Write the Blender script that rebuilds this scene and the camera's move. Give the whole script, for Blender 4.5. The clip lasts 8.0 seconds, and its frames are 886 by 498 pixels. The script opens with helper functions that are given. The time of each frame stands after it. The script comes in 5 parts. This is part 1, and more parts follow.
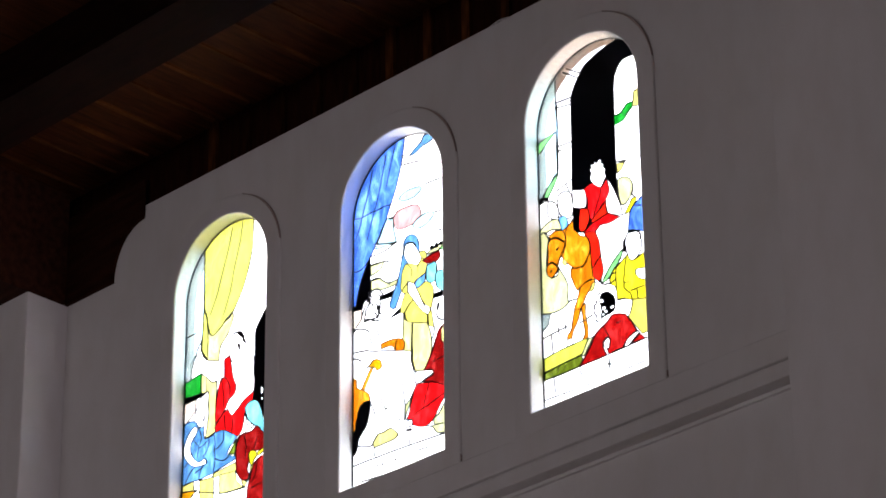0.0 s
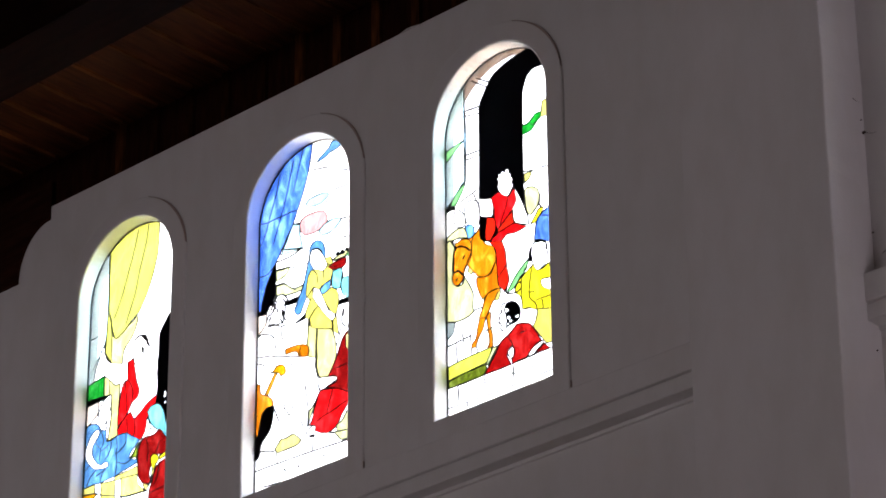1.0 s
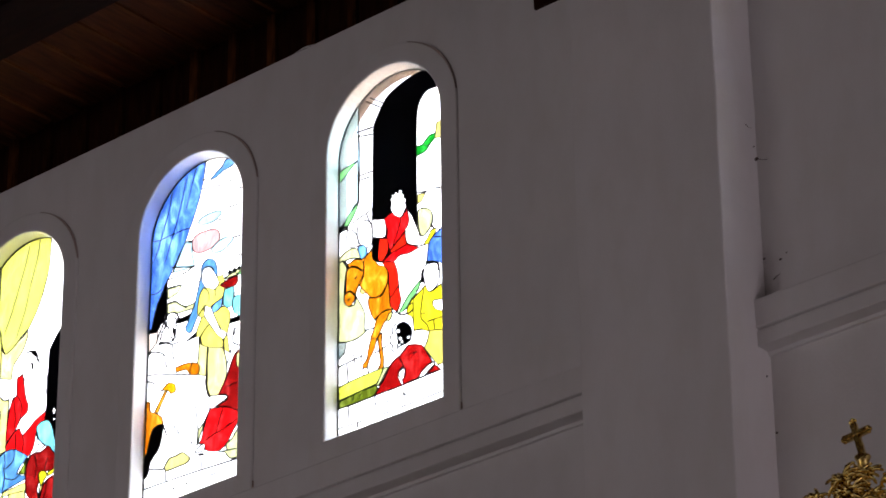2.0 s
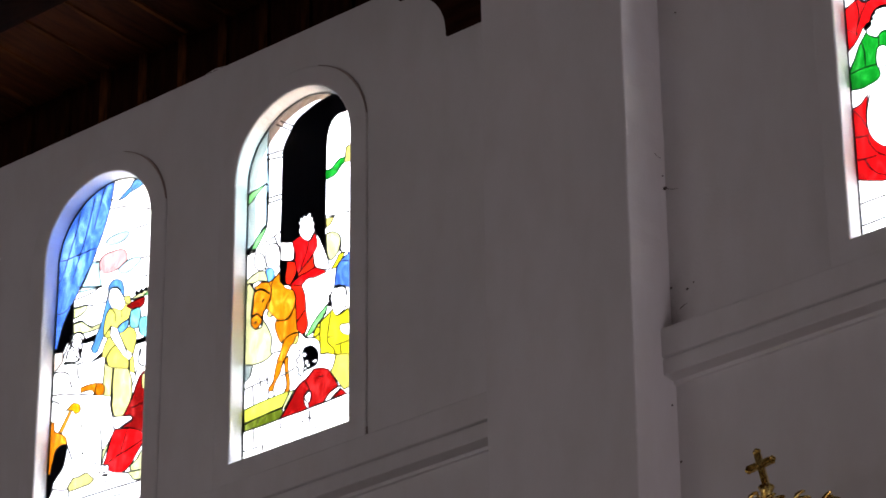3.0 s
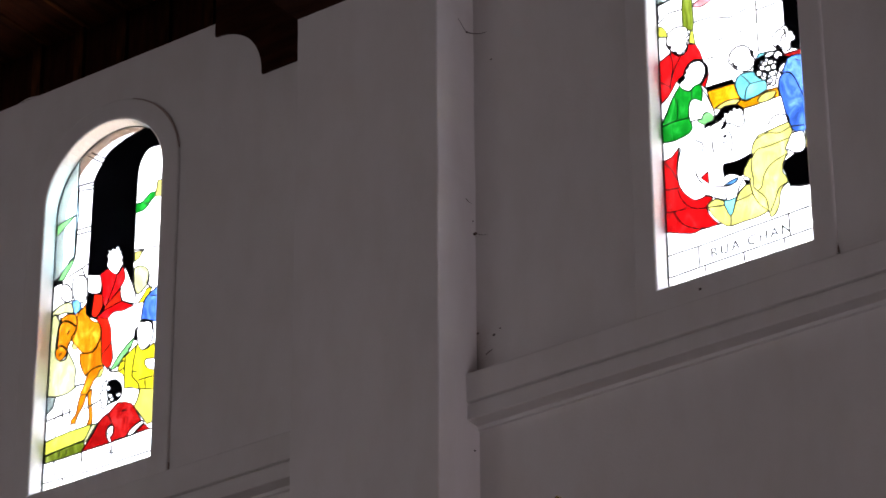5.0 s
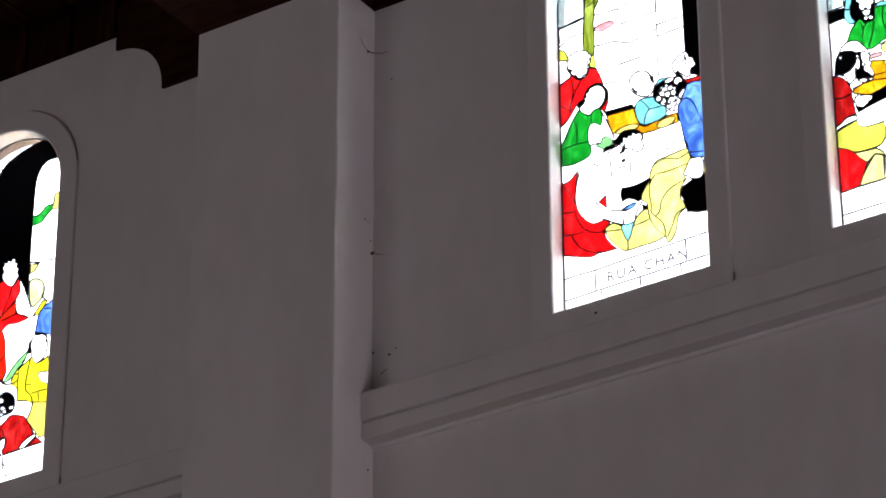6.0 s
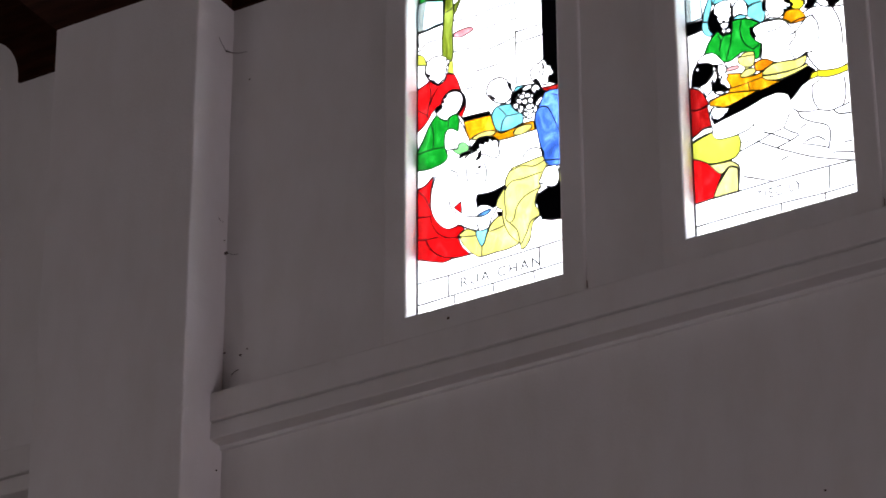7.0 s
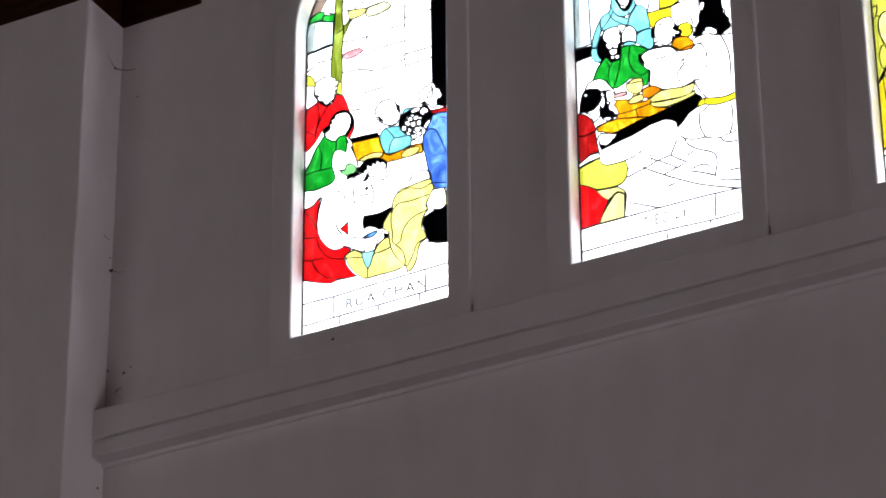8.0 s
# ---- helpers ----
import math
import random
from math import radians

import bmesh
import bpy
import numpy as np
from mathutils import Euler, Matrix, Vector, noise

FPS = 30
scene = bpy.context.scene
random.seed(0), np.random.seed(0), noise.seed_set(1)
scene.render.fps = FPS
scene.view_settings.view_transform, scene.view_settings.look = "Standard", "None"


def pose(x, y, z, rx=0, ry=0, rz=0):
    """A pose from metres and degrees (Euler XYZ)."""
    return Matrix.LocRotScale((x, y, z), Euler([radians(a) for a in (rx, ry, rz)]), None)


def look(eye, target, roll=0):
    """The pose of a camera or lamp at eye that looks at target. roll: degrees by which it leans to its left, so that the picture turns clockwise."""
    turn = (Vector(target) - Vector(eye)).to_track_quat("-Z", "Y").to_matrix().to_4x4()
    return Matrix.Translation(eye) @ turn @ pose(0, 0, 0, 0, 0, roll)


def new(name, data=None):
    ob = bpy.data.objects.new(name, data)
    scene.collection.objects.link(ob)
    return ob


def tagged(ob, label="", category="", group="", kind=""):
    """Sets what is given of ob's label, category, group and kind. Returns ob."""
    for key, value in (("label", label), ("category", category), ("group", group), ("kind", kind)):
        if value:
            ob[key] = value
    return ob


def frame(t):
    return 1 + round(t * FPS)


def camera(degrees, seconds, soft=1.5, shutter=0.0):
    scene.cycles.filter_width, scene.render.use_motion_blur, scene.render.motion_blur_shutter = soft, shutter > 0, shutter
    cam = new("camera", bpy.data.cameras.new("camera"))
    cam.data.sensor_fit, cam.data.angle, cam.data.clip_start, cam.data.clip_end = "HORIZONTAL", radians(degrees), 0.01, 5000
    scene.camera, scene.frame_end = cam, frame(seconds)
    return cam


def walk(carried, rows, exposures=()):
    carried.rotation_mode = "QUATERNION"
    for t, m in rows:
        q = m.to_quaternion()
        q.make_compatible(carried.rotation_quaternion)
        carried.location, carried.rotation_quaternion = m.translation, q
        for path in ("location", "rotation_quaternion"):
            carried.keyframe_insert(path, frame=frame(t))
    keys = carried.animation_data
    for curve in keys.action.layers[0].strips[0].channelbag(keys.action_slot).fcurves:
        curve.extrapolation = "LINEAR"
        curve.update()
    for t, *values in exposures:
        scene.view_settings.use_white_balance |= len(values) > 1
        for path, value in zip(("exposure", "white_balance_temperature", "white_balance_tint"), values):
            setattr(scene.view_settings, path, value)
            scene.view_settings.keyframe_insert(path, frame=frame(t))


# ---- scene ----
from mathutils import geometry

# A long lens on a tripod pans along the clerestory of a church nave.
cam = camera(15.26, 8.0, 1.7)
EYE = 1.6
ROWS = [
    (0.0, 44.695, 27.306, 0.577), (0.5, 43.894, 27.382, 0.578), (1.0, 42.862, 27.419, 0.436),
    (1.5, 41.718, 27.535, 0.528), (3.0, 38.948, 28.179, 0.513), (3.5, 37.891, 28.340, 0.461),
    (4.0, 36.920, 28.494, 0.430), (4.5, 36.030, 28.694, 0.416), (6.0, 33.139, 29.199, 0.209),
    (6.5, 31.712, 29.267, 0.229), (7.0, 30.241, 29.249, 0.240), (7.5, 29.001, 29.315, 0.304),
    (8.0, 27.972, 29.617, 0.408),
]
walk(cam, [(t, pose(0, 0, EYE, 0, 0, yaw) @ pose(0, 0, 0, 90 + pitch) @ pose(0, 0, 0, 0, 0, -roll))
           for t, yaw, pitch, roll in ROWS], exposures=[(0.0, 4.6), (8.0, 4.6)])

# ---- world and lights ----
SUN_HIGH, SUN_TURN = radians(50), radians(200)
world = bpy.data.worlds.new("sky")
scene.world = world
world.use_nodes = True
wn = world.node_tree.nodes
sky = wn.new("ShaderNodeTexSky")
sky.sky_type, sky.sun_disc = "NISHITA", False
sky.sun_elevation, sky.sun_rotation = SUN_HIGH, SUN_TURN
sky.air_density, sky.dust_density, sky.ozone_density = 1.0, 6.0, 0.6
wn["Background"].inputs["Strength"].default_value = 0.142
haze = wn.new("ShaderNodeHueSaturation")
haze.inputs["Saturation"].default_value = 0.55
world.node_tree.links.new(sky.outputs[0], haze.inputs["Color"])
world.node_tree.links.new(haze.outputs[0], wn["Background"].inputs["Color"])
sun = new("sun", bpy.data.lights.new("sun", "SUN"))
sun.data.energy, sun.data.angle, sun.data.color = 3.0, radians(0.6), (1.0, 0.95, 0.88)
sun.rotation_euler = (radians(90) - SUN_HIGH, 0, radians(180) - SUN_TURN)


def window_light(name, place, aim, width, height, watts, colour=(1, 1, 1)):
    lamp = new(name, bpy.data.lights.new(name, "AREA"))
    lamp.data.shape, lamp.data.size, lamp.data.size_y = "RECTANGLE", width, height
    lamp.data.energy, lamp.data.color = watts, colour
    lamp.matrix_world = look(place, aim)
    return lamp


# daylight in the openings of the unseen sides of the nave
SOUTH = ((-20.0, 5.2), (-15.9, 4.35), (-11.8, 2.85), (-7.7, 2.0), (-3.6, 1.65))
for cx, watts in SOUTH:
    window_light("south_daylight", (cx, -9.08, 7.0), (cx, 13, 7.0), 3.4, 2.8, watts, (1.0, 0.905, 0.94))
window_light("west_daylight", (24.08, 9.3, 3.0), (-9, 9.3, 6.0), 4.6, 5.0, 46.5, (1.0, 0.872, 0.985))


# ---- materials ----
def material(name, colour, rough=0.6, metal=0.0):
    m = bpy.data.materials.new(name)
    m.use_nodes = True
    b = m.node_tree.nodes["Principled BSDF"]
    b.inputs["Base Color"].default_value = (*colour, 1)
    b.inputs["Roughness"].default_value = rough
    b.inputs["Metallic"].default_value = metal
    b.inputs["Specular IOR Level"].default_value = 0.5 if metal else 0.3
    return m, m.node_tree, b


def noise_node(tree, scale, detail=4.0, stretch=None, rough=0.55):
    n = tree.nodes.new("ShaderNodeTexNoise")
    n.inputs["Scale"].default_value, n.inputs["Detail"].default_value = scale, detail
    n.inputs["Roughness"].default_value = rough
    co = tree.nodes.new("ShaderNodeTexCoord")
    if stretch:
        mp = tree.nodes.new("ShaderNodeMapping")
        mp.inputs["Scale"].default_value = stretch
        tree.links.new(co.outputs["Object"], mp.inputs["Vector"])
        tree.links.new(mp.outputs["Vector"], n.inputs["Vector"])
    else:
        tree.links.new(co.outputs["Object"], n.inputs["Vector"])
    return n


def ramp_node(tree, src, stops):
    r = tree.nodes.new("ShaderNodeValToRGB")
    e = r.color_ramp.elements
    while len(e) < len(stops):
        e.new(0.5)
    for el, (p, c) in zip(e, stops):
        el.position, el.color = p, (*c, 1)
    tree.links.new(src, r.inputs["Fac"])
    return r


def bump_node(tree, bsdf, sources, distance):
    prev = None
    for src, strength in sources:
        b = tree.nodes.new("ShaderNodeBump")
        b.inputs["Strength"].default_value, b.inputs["Distance"].default_value = strength, distance
        tree.links.new(src, b.inputs["Height"])
        if prev:
            tree.links.new(prev.outputs["Normal"], b.inputs["Normal"])
        prev = b
    tree.links.new(prev.outputs["Normal"], bsdf.inputs["Normal"])


def mix_colour(tree, fac, a, b, mode="MULTIPLY"):
    m = tree.nodes.new("ShaderNodeMix")
    m.data_type, m.blend_type = "RGBA", mode
    if isinstance(fac, float):
        m.inputs["Factor"].default_value = fac
    else:
        tree.links.new(fac, m.inputs["Factor"])
    for sock, v in ((m.inputs["A"], a), (m.inputs["B"], b)):
        if isinstance(v, tuple):
            sock.default_value = (*v, 1)
        else:
            tree.links.new(v, sock)
    return m.outputs["Result"]


def plaster_material(name, colour):
    m, t, b = material(name, colour, 0.72)
    big = noise_node(t, 0.55, 5.0, (1.0, 1.0, 0.55))
    mid = noise_node(t, 5.0, 6.0, (1.0, 1.0, 0.4))
    fine = noise_node(t, 60.0, 4.0)
    tone = ramp_node(t, big.outputs["Fac"], [(0.3, tuple(c * 0.93 for c in colour)), (0.7, colour)])
    smear = ramp_node(t, mid.outputs["Fac"], [(0.25, (0.93, 0.92, 0.9)), (0.6, (1, 1, 1))])
    t.links.new(mix_colour(t, 1.0, tone.outputs["Color"], smear.outputs["Color"]), b.inputs["Base Color"])
    bump_node(t, b, [(mid.outputs["Fac"], 0.12), (fine.outputs["Fac"], 0.12)], 0.01)
    return m


def wood_material(name, dark, light, stretch, rough=0.62, each=False):
    m, t, b = material(name, light, rough)
    b.inputs["Specular IOR Level"].default_value = 0.04
    grain = noise_node(t, 3.0, 8.0, stretch)
    oi = t.nodes.new("ShaderNodeNewGeometry")
    tone = ramp_node(t, grain.outputs["Fac"], [(0.3, dark), (0.7, light)])
    isle = ramp_node(t, oi.outputs["Random Per Island"], [(0.0, (0.6, 0.58, 0.55)), (1.0, (1.0, 1.0, 1.0))])
    if each:
        whole = t.nodes.new("ShaderNodeObjectInfo")
        isle = ramp_node(t, whole.outputs["Random"], [(0.35, (0.25, 0.22, 0.22)), (1.0, (1.0, 1.0, 1.0))])
    t.links.new(mix_colour(t, 1.0, tone.outputs["Color"], isle.outputs["Color"]), b.inputs["Base Color"])
    bump_node(t, b, [(grain.outputs["Fac"], 0.2)], 0.01)
    return m


PLASTER = plaster_material("painted_plaster", (0.77, 0.752, 0.742))
WOOD = wood_material("brown_timber", (0.020, 0.006, 0.0035), (0.050, 0.016, 0.009), (1.0, 6.0, 6.0))
BOARD = wood_material("brown_boarding", (0.024, 0.007, 0.003), (0.075, 0.021, 0.007), (9.0, 1.0, 1.2))
# paler copy of the boarding: light on the joists is put into their colour
JOIST = wood_material("lit_joist", (0.02, 0.006, 0.002), (0.17, 0.056, 0.015), (9.0, 1.0, 1.2))
# darker copy of the boarding, with the frieze's shade in its colour
FRIEZE = wood_material("shaded_boarding", (0.011, 0.003, 0.0015), (0.030, 0.008, 0.004), (9.0, 1.0, 1.2))
# pale colour imitates studs catching light; each is dimmed at random
STUD = wood_material("lit_stud", (0.03, 0.009, 0.003), (0.12, 0.040, 0.011), (9.0, 1.0, 1.2), 0.62, True)
# much darker and rougher version of the brown timber, for the purlin
DARK_WOOD = wood_material("near_black_timber", (0.004, 0.0013, 0.0008), (0.012, 0.0036, 0.002), (1.0, 6.0, 6.0), 0.9)
FLOOR, ft, fb = material("floor_tiles", (0.34, 0.31, 0.29), 0.35)
tiles = ft.nodes.new("ShaderNodeTexBrick")
tiles.offset = 0.0
tiles.inputs["Color1"].default_value, tiles.inputs["Color2"].default_value = (0.36, 0.32, 0.30, 1), (0.31, 0.28, 0.27, 1)
tiles.inputs["Mortar"].default_value = (0.22, 0.20, 0.19, 1)
tiles.inputs["Scale"].default_value, tiles.inputs["Mortar Size"].default_value = 1.0, 0.004
tiles.inputs["Brick Width"].default_value, tiles.inputs["Row Height"].default_value = 0.4, 0.4
fc = ft.nodes.new("ShaderNodeTexCoord")
ft.links.new(fc.outputs["Object"], tiles.inputs["Vector"])
wear = noise_node(ft, 1.3, 6.0)
worn = ramp_node(ft, wear.outputs["Fac"], [(0.3, (0.88, 0.86, 0.85)), (0.6, (1, 1, 1))])
ft.links.new(mix_colour(ft, 1.0, tiles.outputs["Color"], worn.outputs["Color"]), fb.inputs["Base Color"])
BLOCKING, _, _ = material("opaque_pane", (0.7, 0.72, 0.74), 0.4)
LEAD, _, _ = material("lead", (0.012, 0.012, 0.013), 0.6)
BLACK, _, bb = material("black_painted_glass", (0.002, 0.002, 0.004), 0.5)
bb.inputs["Specular IOR Level"].default_value = 0.03
DIRT, _, _ = material("grime", (0.10, 0.08, 0.07), 0.9)
WEB, _, _ = material("cobweb", (0.12, 0.10, 0.095), 0.9)


def gold_material():
    m, t, b = material("gilding", (0.75, 0.50, 0.14), 0.26, 1.0)
    n = noise_node(t, 45.0, 5.0)
    r = ramp_node(t, n.outputs["Fac"], [(0.34, (0.06, 0.028, 0.008)), (0.46, (0.80, 0.52, 0.12)), (0.60, (1.0, 0.78, 0.27))])
    t.links.new(r.outputs["Color"], b.inputs["Base Color"])
    bump_node(t, b, [(n.outputs["Fac"], 0.3)], 0.01)
    return m


GOLD = gold_material()


def glass_material(name, colour, streak=0.0, scatter=0.92):
    """Cathedral glass: a clear tinted inner face, and a rough outer face that scatters the daylight; each tints by the root."""
    root = tuple(math.sqrt(c) for c in colour)
    pale = tuple(min(1.0, r * (1 + 0.8 * streak) + 0.26 * streak) for r in root)
    deep = tuple(r * (1 - 0.8 * streak) for r in root)
    faces = []
    for side, spread in (("", 0.0), ("_rough_face", scatter)):
        m = bpy.data.materials.new(name + side)
        m.use_nodes = True
        t = m.node_tree
        t.nodes.remove(t.nodes["Principled BSDF"])
        n = noise_node(t, 10.0, 6.0, (1.0, 1.0, 0.5), 0.6)
        n.inputs["Distortion"].default_value = 1.3
        c = ramp_node(t, n.outputs["Fac"], [(0.34, deep), (0.5, root), (0.66, pale)]).outputs["Color"]
        if streak:
            one = t.nodes.new("ShaderNodeObjectInfo")
            sheet = ramp_node(t, one.outputs["Random"], [(0.0, (0.86, 0.84, 0.84)), (1.0, (1.0, 1.0, 1.0))])
            c = mix_colour(t, 1.0, c, sheet.outputs["Color"])
        shader = t.nodes.new("ShaderNodeBsdfTransparent")
        t.links.new(c, shader.inputs["Color"])
        other = t.nodes.new("ShaderNodeBsdfTranslucent" if spread else "ShaderNodeBsdfGlossy")
        if spread:
            t.links.new(c, other.inputs["Color"])
        else:
            other.inputs["Roughness"].default_value = 0.08
        mix = t.nodes.new("ShaderNodeMixShader")
        mix.inputs[0].default_value = spread or 0.03
        t.links.new(shader.outputs[0], mix.inputs[1])
        t.links.new(other.outputs[0], mix.inputs[2])
        t.links.new(mix.outputs[0], t.nodes["Material Output"].inputs["Surface"])
        faces.append(m)
    return faces


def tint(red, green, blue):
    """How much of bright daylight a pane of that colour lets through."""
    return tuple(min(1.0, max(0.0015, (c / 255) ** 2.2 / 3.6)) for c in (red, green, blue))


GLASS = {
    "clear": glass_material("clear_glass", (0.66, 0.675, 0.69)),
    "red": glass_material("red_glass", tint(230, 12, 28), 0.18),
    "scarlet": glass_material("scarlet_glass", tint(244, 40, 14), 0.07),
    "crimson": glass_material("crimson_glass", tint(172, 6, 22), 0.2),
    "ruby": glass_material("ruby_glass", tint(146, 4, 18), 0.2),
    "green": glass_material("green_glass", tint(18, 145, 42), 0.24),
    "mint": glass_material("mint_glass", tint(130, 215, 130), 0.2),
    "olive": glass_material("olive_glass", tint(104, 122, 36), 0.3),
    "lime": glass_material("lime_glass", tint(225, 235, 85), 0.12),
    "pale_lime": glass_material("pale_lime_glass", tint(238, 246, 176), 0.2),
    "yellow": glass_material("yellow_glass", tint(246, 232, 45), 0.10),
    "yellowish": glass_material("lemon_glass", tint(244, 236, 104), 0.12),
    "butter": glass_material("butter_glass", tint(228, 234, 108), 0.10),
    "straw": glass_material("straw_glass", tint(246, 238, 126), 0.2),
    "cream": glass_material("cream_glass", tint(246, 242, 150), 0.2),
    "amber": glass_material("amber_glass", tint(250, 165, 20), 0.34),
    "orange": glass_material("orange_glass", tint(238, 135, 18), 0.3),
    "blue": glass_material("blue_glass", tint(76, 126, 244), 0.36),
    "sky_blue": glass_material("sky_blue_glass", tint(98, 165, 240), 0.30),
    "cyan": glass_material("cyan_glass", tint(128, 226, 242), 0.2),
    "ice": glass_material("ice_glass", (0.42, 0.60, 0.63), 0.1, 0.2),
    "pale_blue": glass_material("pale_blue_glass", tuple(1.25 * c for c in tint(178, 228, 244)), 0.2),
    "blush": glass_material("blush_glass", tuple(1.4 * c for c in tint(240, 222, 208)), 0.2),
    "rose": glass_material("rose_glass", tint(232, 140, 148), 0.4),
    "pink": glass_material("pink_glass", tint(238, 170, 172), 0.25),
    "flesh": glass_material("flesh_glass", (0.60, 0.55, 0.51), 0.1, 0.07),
    "black": [BLACK, BLACK],
}


# ---- building helpers ----
def part(name, bm, mat, parent=None, label="", smooth=False):
    me = bpy.data.meshes.new(name)
    bm.normal_update()
    bm.to_mesh(me)
    bm.free()
    me.materials.append(mat)
    if smooth:
        me.polygons.foreach_set("use_smooth", [True] * len(me.polygons))
    ob = new(name, me)
    if parent:
        ob.parent = parent
    return tagged(ob, label)


def box(bm, x0, x1, y0, y1, z0, z1):
    v = [bm.verts.new((x, y, z)) for x in (x0, x1) for y in (y0, y1) for z in (z0, z1)]
    for f in ((0, 1, 3, 2), (4, 6, 7, 5), (0, 4, 5, 1), (2, 3, 7, 6), (0, 2, 6, 4), (1, 5, 7, 3)):
        bm.faces.new([v[i] for i in f])
    return v


def bevel(bm, width, segments=2, angle=0.6, front=None):
    edges = [e for e in bm.edges if len(e.link_faces) == 2 and e.calc_face_angle(0) > angle
             and (front is None or all(abs(v.co.y - front) < 0.001 for v in e.verts))]
    bmesh.ops.bevel(bm, geom=edges, offset=width, segments=segments, affect="EDGES", profile=0.5, clamp_overlap=True)


def prism(bm, outline, a, b, axis="x"):
    """A solid with the given outline, drawn out from a to b along one axis."""
    def at(p, s):
        return {"x": (s, p[0], p[1]), "y": (p[0], s, p[1]), "z": (p[0], p[1], s)}[axis]
    lo = [bm.verts.new(at(p, a)) for p in outline]
    hi = [bm.verts.new(at(p, b)) for p in outline]
    n = len(outline)
    for i in range(n):
        j = (i + 1) % n
        bm.faces.new((lo[i], lo[j], hi[j], hi[i]))
    bm.faces.new(lo[::-1])
    bm.faces.new(hi)
    bmesh.ops.recalc_face_normals(bm, faces=bm.faces[:])


def arch_points(cx, half, spring, n=36):
    """Points of a half-round head from its left to its right springing."""
    return [(cx - half * math.cos(math.pi * i / n), spring + half * math.sin(math.pi * i / n)) for i in range(n + 1)]


def arched_slab(bm, x0, x1, z0, z1, yf, yb, arches, outer=None):
    """An upright slab with round-headed openings (centre, half width, sill, springing) that go through it."""
    def quad(ps):
        for y, flip in ((yf, False), (yb, True)):
            vs = [bm.verts.new((px, y, pz)) for px, pz in ps]
            bm.faces.new(vs[::-1] if flip else vs)

    def across(p, q):
        bm.faces.new([bm.verts.new(c) for c in ((p[0], yf, p[1]), (p[0], yb, p[1]), (q[0], yb, q[1]), (q[0], yf, q[1]))])
    at = x0
    for cx, half, sill, spring in arches:
        quad([(at, z0), (cx - half, z0), (cx - half, z1), (at, z1)])
        if sill > z0:
            quad([(cx - half, z0), (cx + half, z0), (cx + half, sill), (cx - half, sill)])
        pts = arch_points(cx, half, spring)
        for p, q in zip(pts, pts[1:]):
            quad([p, q, (q[0], z1), (p[0], z1)])
            across(p, q)
        across((cx - half, sill), pts[0])
        across(pts[-1], (cx + half, sill))
        across((cx + half, sill), (cx - half, sill))
        at = cx + half
    quad([(at, z0), (x1, z0), (x1, z1), (at, z1)])
    for p, q in (((x0, z0), (x0, z1)), ((x0, z1), (x1, z1)), ((x1, z1), (x1, z0)), ((x1, z0), (x0, z0))):
        across(p, q)
    bmesh.ops.remove_doubles(bm, verts=bm.verts[:], dist=0.0004)
    bmesh.ops.recalc_face_normals(bm, faces=bm.faces[:])


# ---- the nave wall ----
WALL, FACE, PANE = 13.025, 13.008, 13.126      # wall, window surrounds, glass
SILL, SPRING, HALF = 8.093 + EYE, 10.014 + EYE, 0.462
LEDGE, LOW, HIGH, ROOF = 7.968 + EYE, 10.386 + EYE, 10.885 + EYE, 11.27 + EYE
CENTRES = (-14.982, -13.343, -11.692, -7.349, -5.720, -4.085)
PIERS = ((-17.61, -16.625), (-9.948, -8.962))
arches = [(c, HALF, SILL, SPRING) for c in CENTRES]

bm = bmesh.new()
arched_slab(bm, -22.0, 24.0, LEDGE - 0.06, HIGH, WALL, 13.135, arches)
tagged(part("wall_north", bm, PLASTER), "white painted plaster clerestory wall with round-headed window openings", "wall", kind="structure")
bm = bmesh.new()
box(bm, -22.0, 24.0, WALL + 0.015, 13.42, 0.0, LEDGE - 0.06)
tagged(part("wall_north_lower", bm, PLASTER), "plain white painted plaster wall below the moulded ledge", "wall", kind="structure")


def wavy_pier(bm, x0, x1, y0, y1, top):
    """A hand-plastered square pier: its arrises are soft and not quite straight."""
    rings, n = [], int(top / 0.08)
    c = 0.009
    plan = [(x0, y1), (x0, y0 + c), (x0 + 0.3 * c, y0 + 0.3 * c), (x0 + c, y0), (x1 - c, y0), (x1 - 0.3 * c, y0 + 0.3 * c), (x1, y0 + c), (x1, y1)]
    for i in range(n + 1):
        z = top * i / n
        ring = []
        for px, py in plan:
            side = -1 if px < (x0 + x1) / 2 else 1
            dx = 0.005 * noise.noise((side * 7.0, 0.0, z * 2.2)) + 0.0025 * noise.noise((side * 3.0, 5.0, z * 9.0))
            dy = 0.005 * noise.noise((side * 5.0, 9.0, z * 1.7)) if py < y1 else 0.0
            ring.append(bm.verts.new((px + dx, py + dy, z)))
        rings.append(ring)
    for a, b in zip(rings, rings[1:]):
        for k in range(len(plan)):
            j = (k + 1) % len(plan)
            bm.faces.new((a[k], a[j], b[j], b[k]))
    bm.faces.new(rings[0])
    bm.faces.new(rings[-1][::-1])
    bmesh.ops.recalc_face_normals(bm, faces=bm.faces[:])


for x0, x1 in PIERS:
    bm = bmesh.new()
    wavy_pier(bm, x0, x1, 12.67, WALL + 0.1, LOW)
    tagged(part("pier", bm, PLASTER), "white plastered square wall pier rising to the timber beam", "pier", "wall piers", "structure")

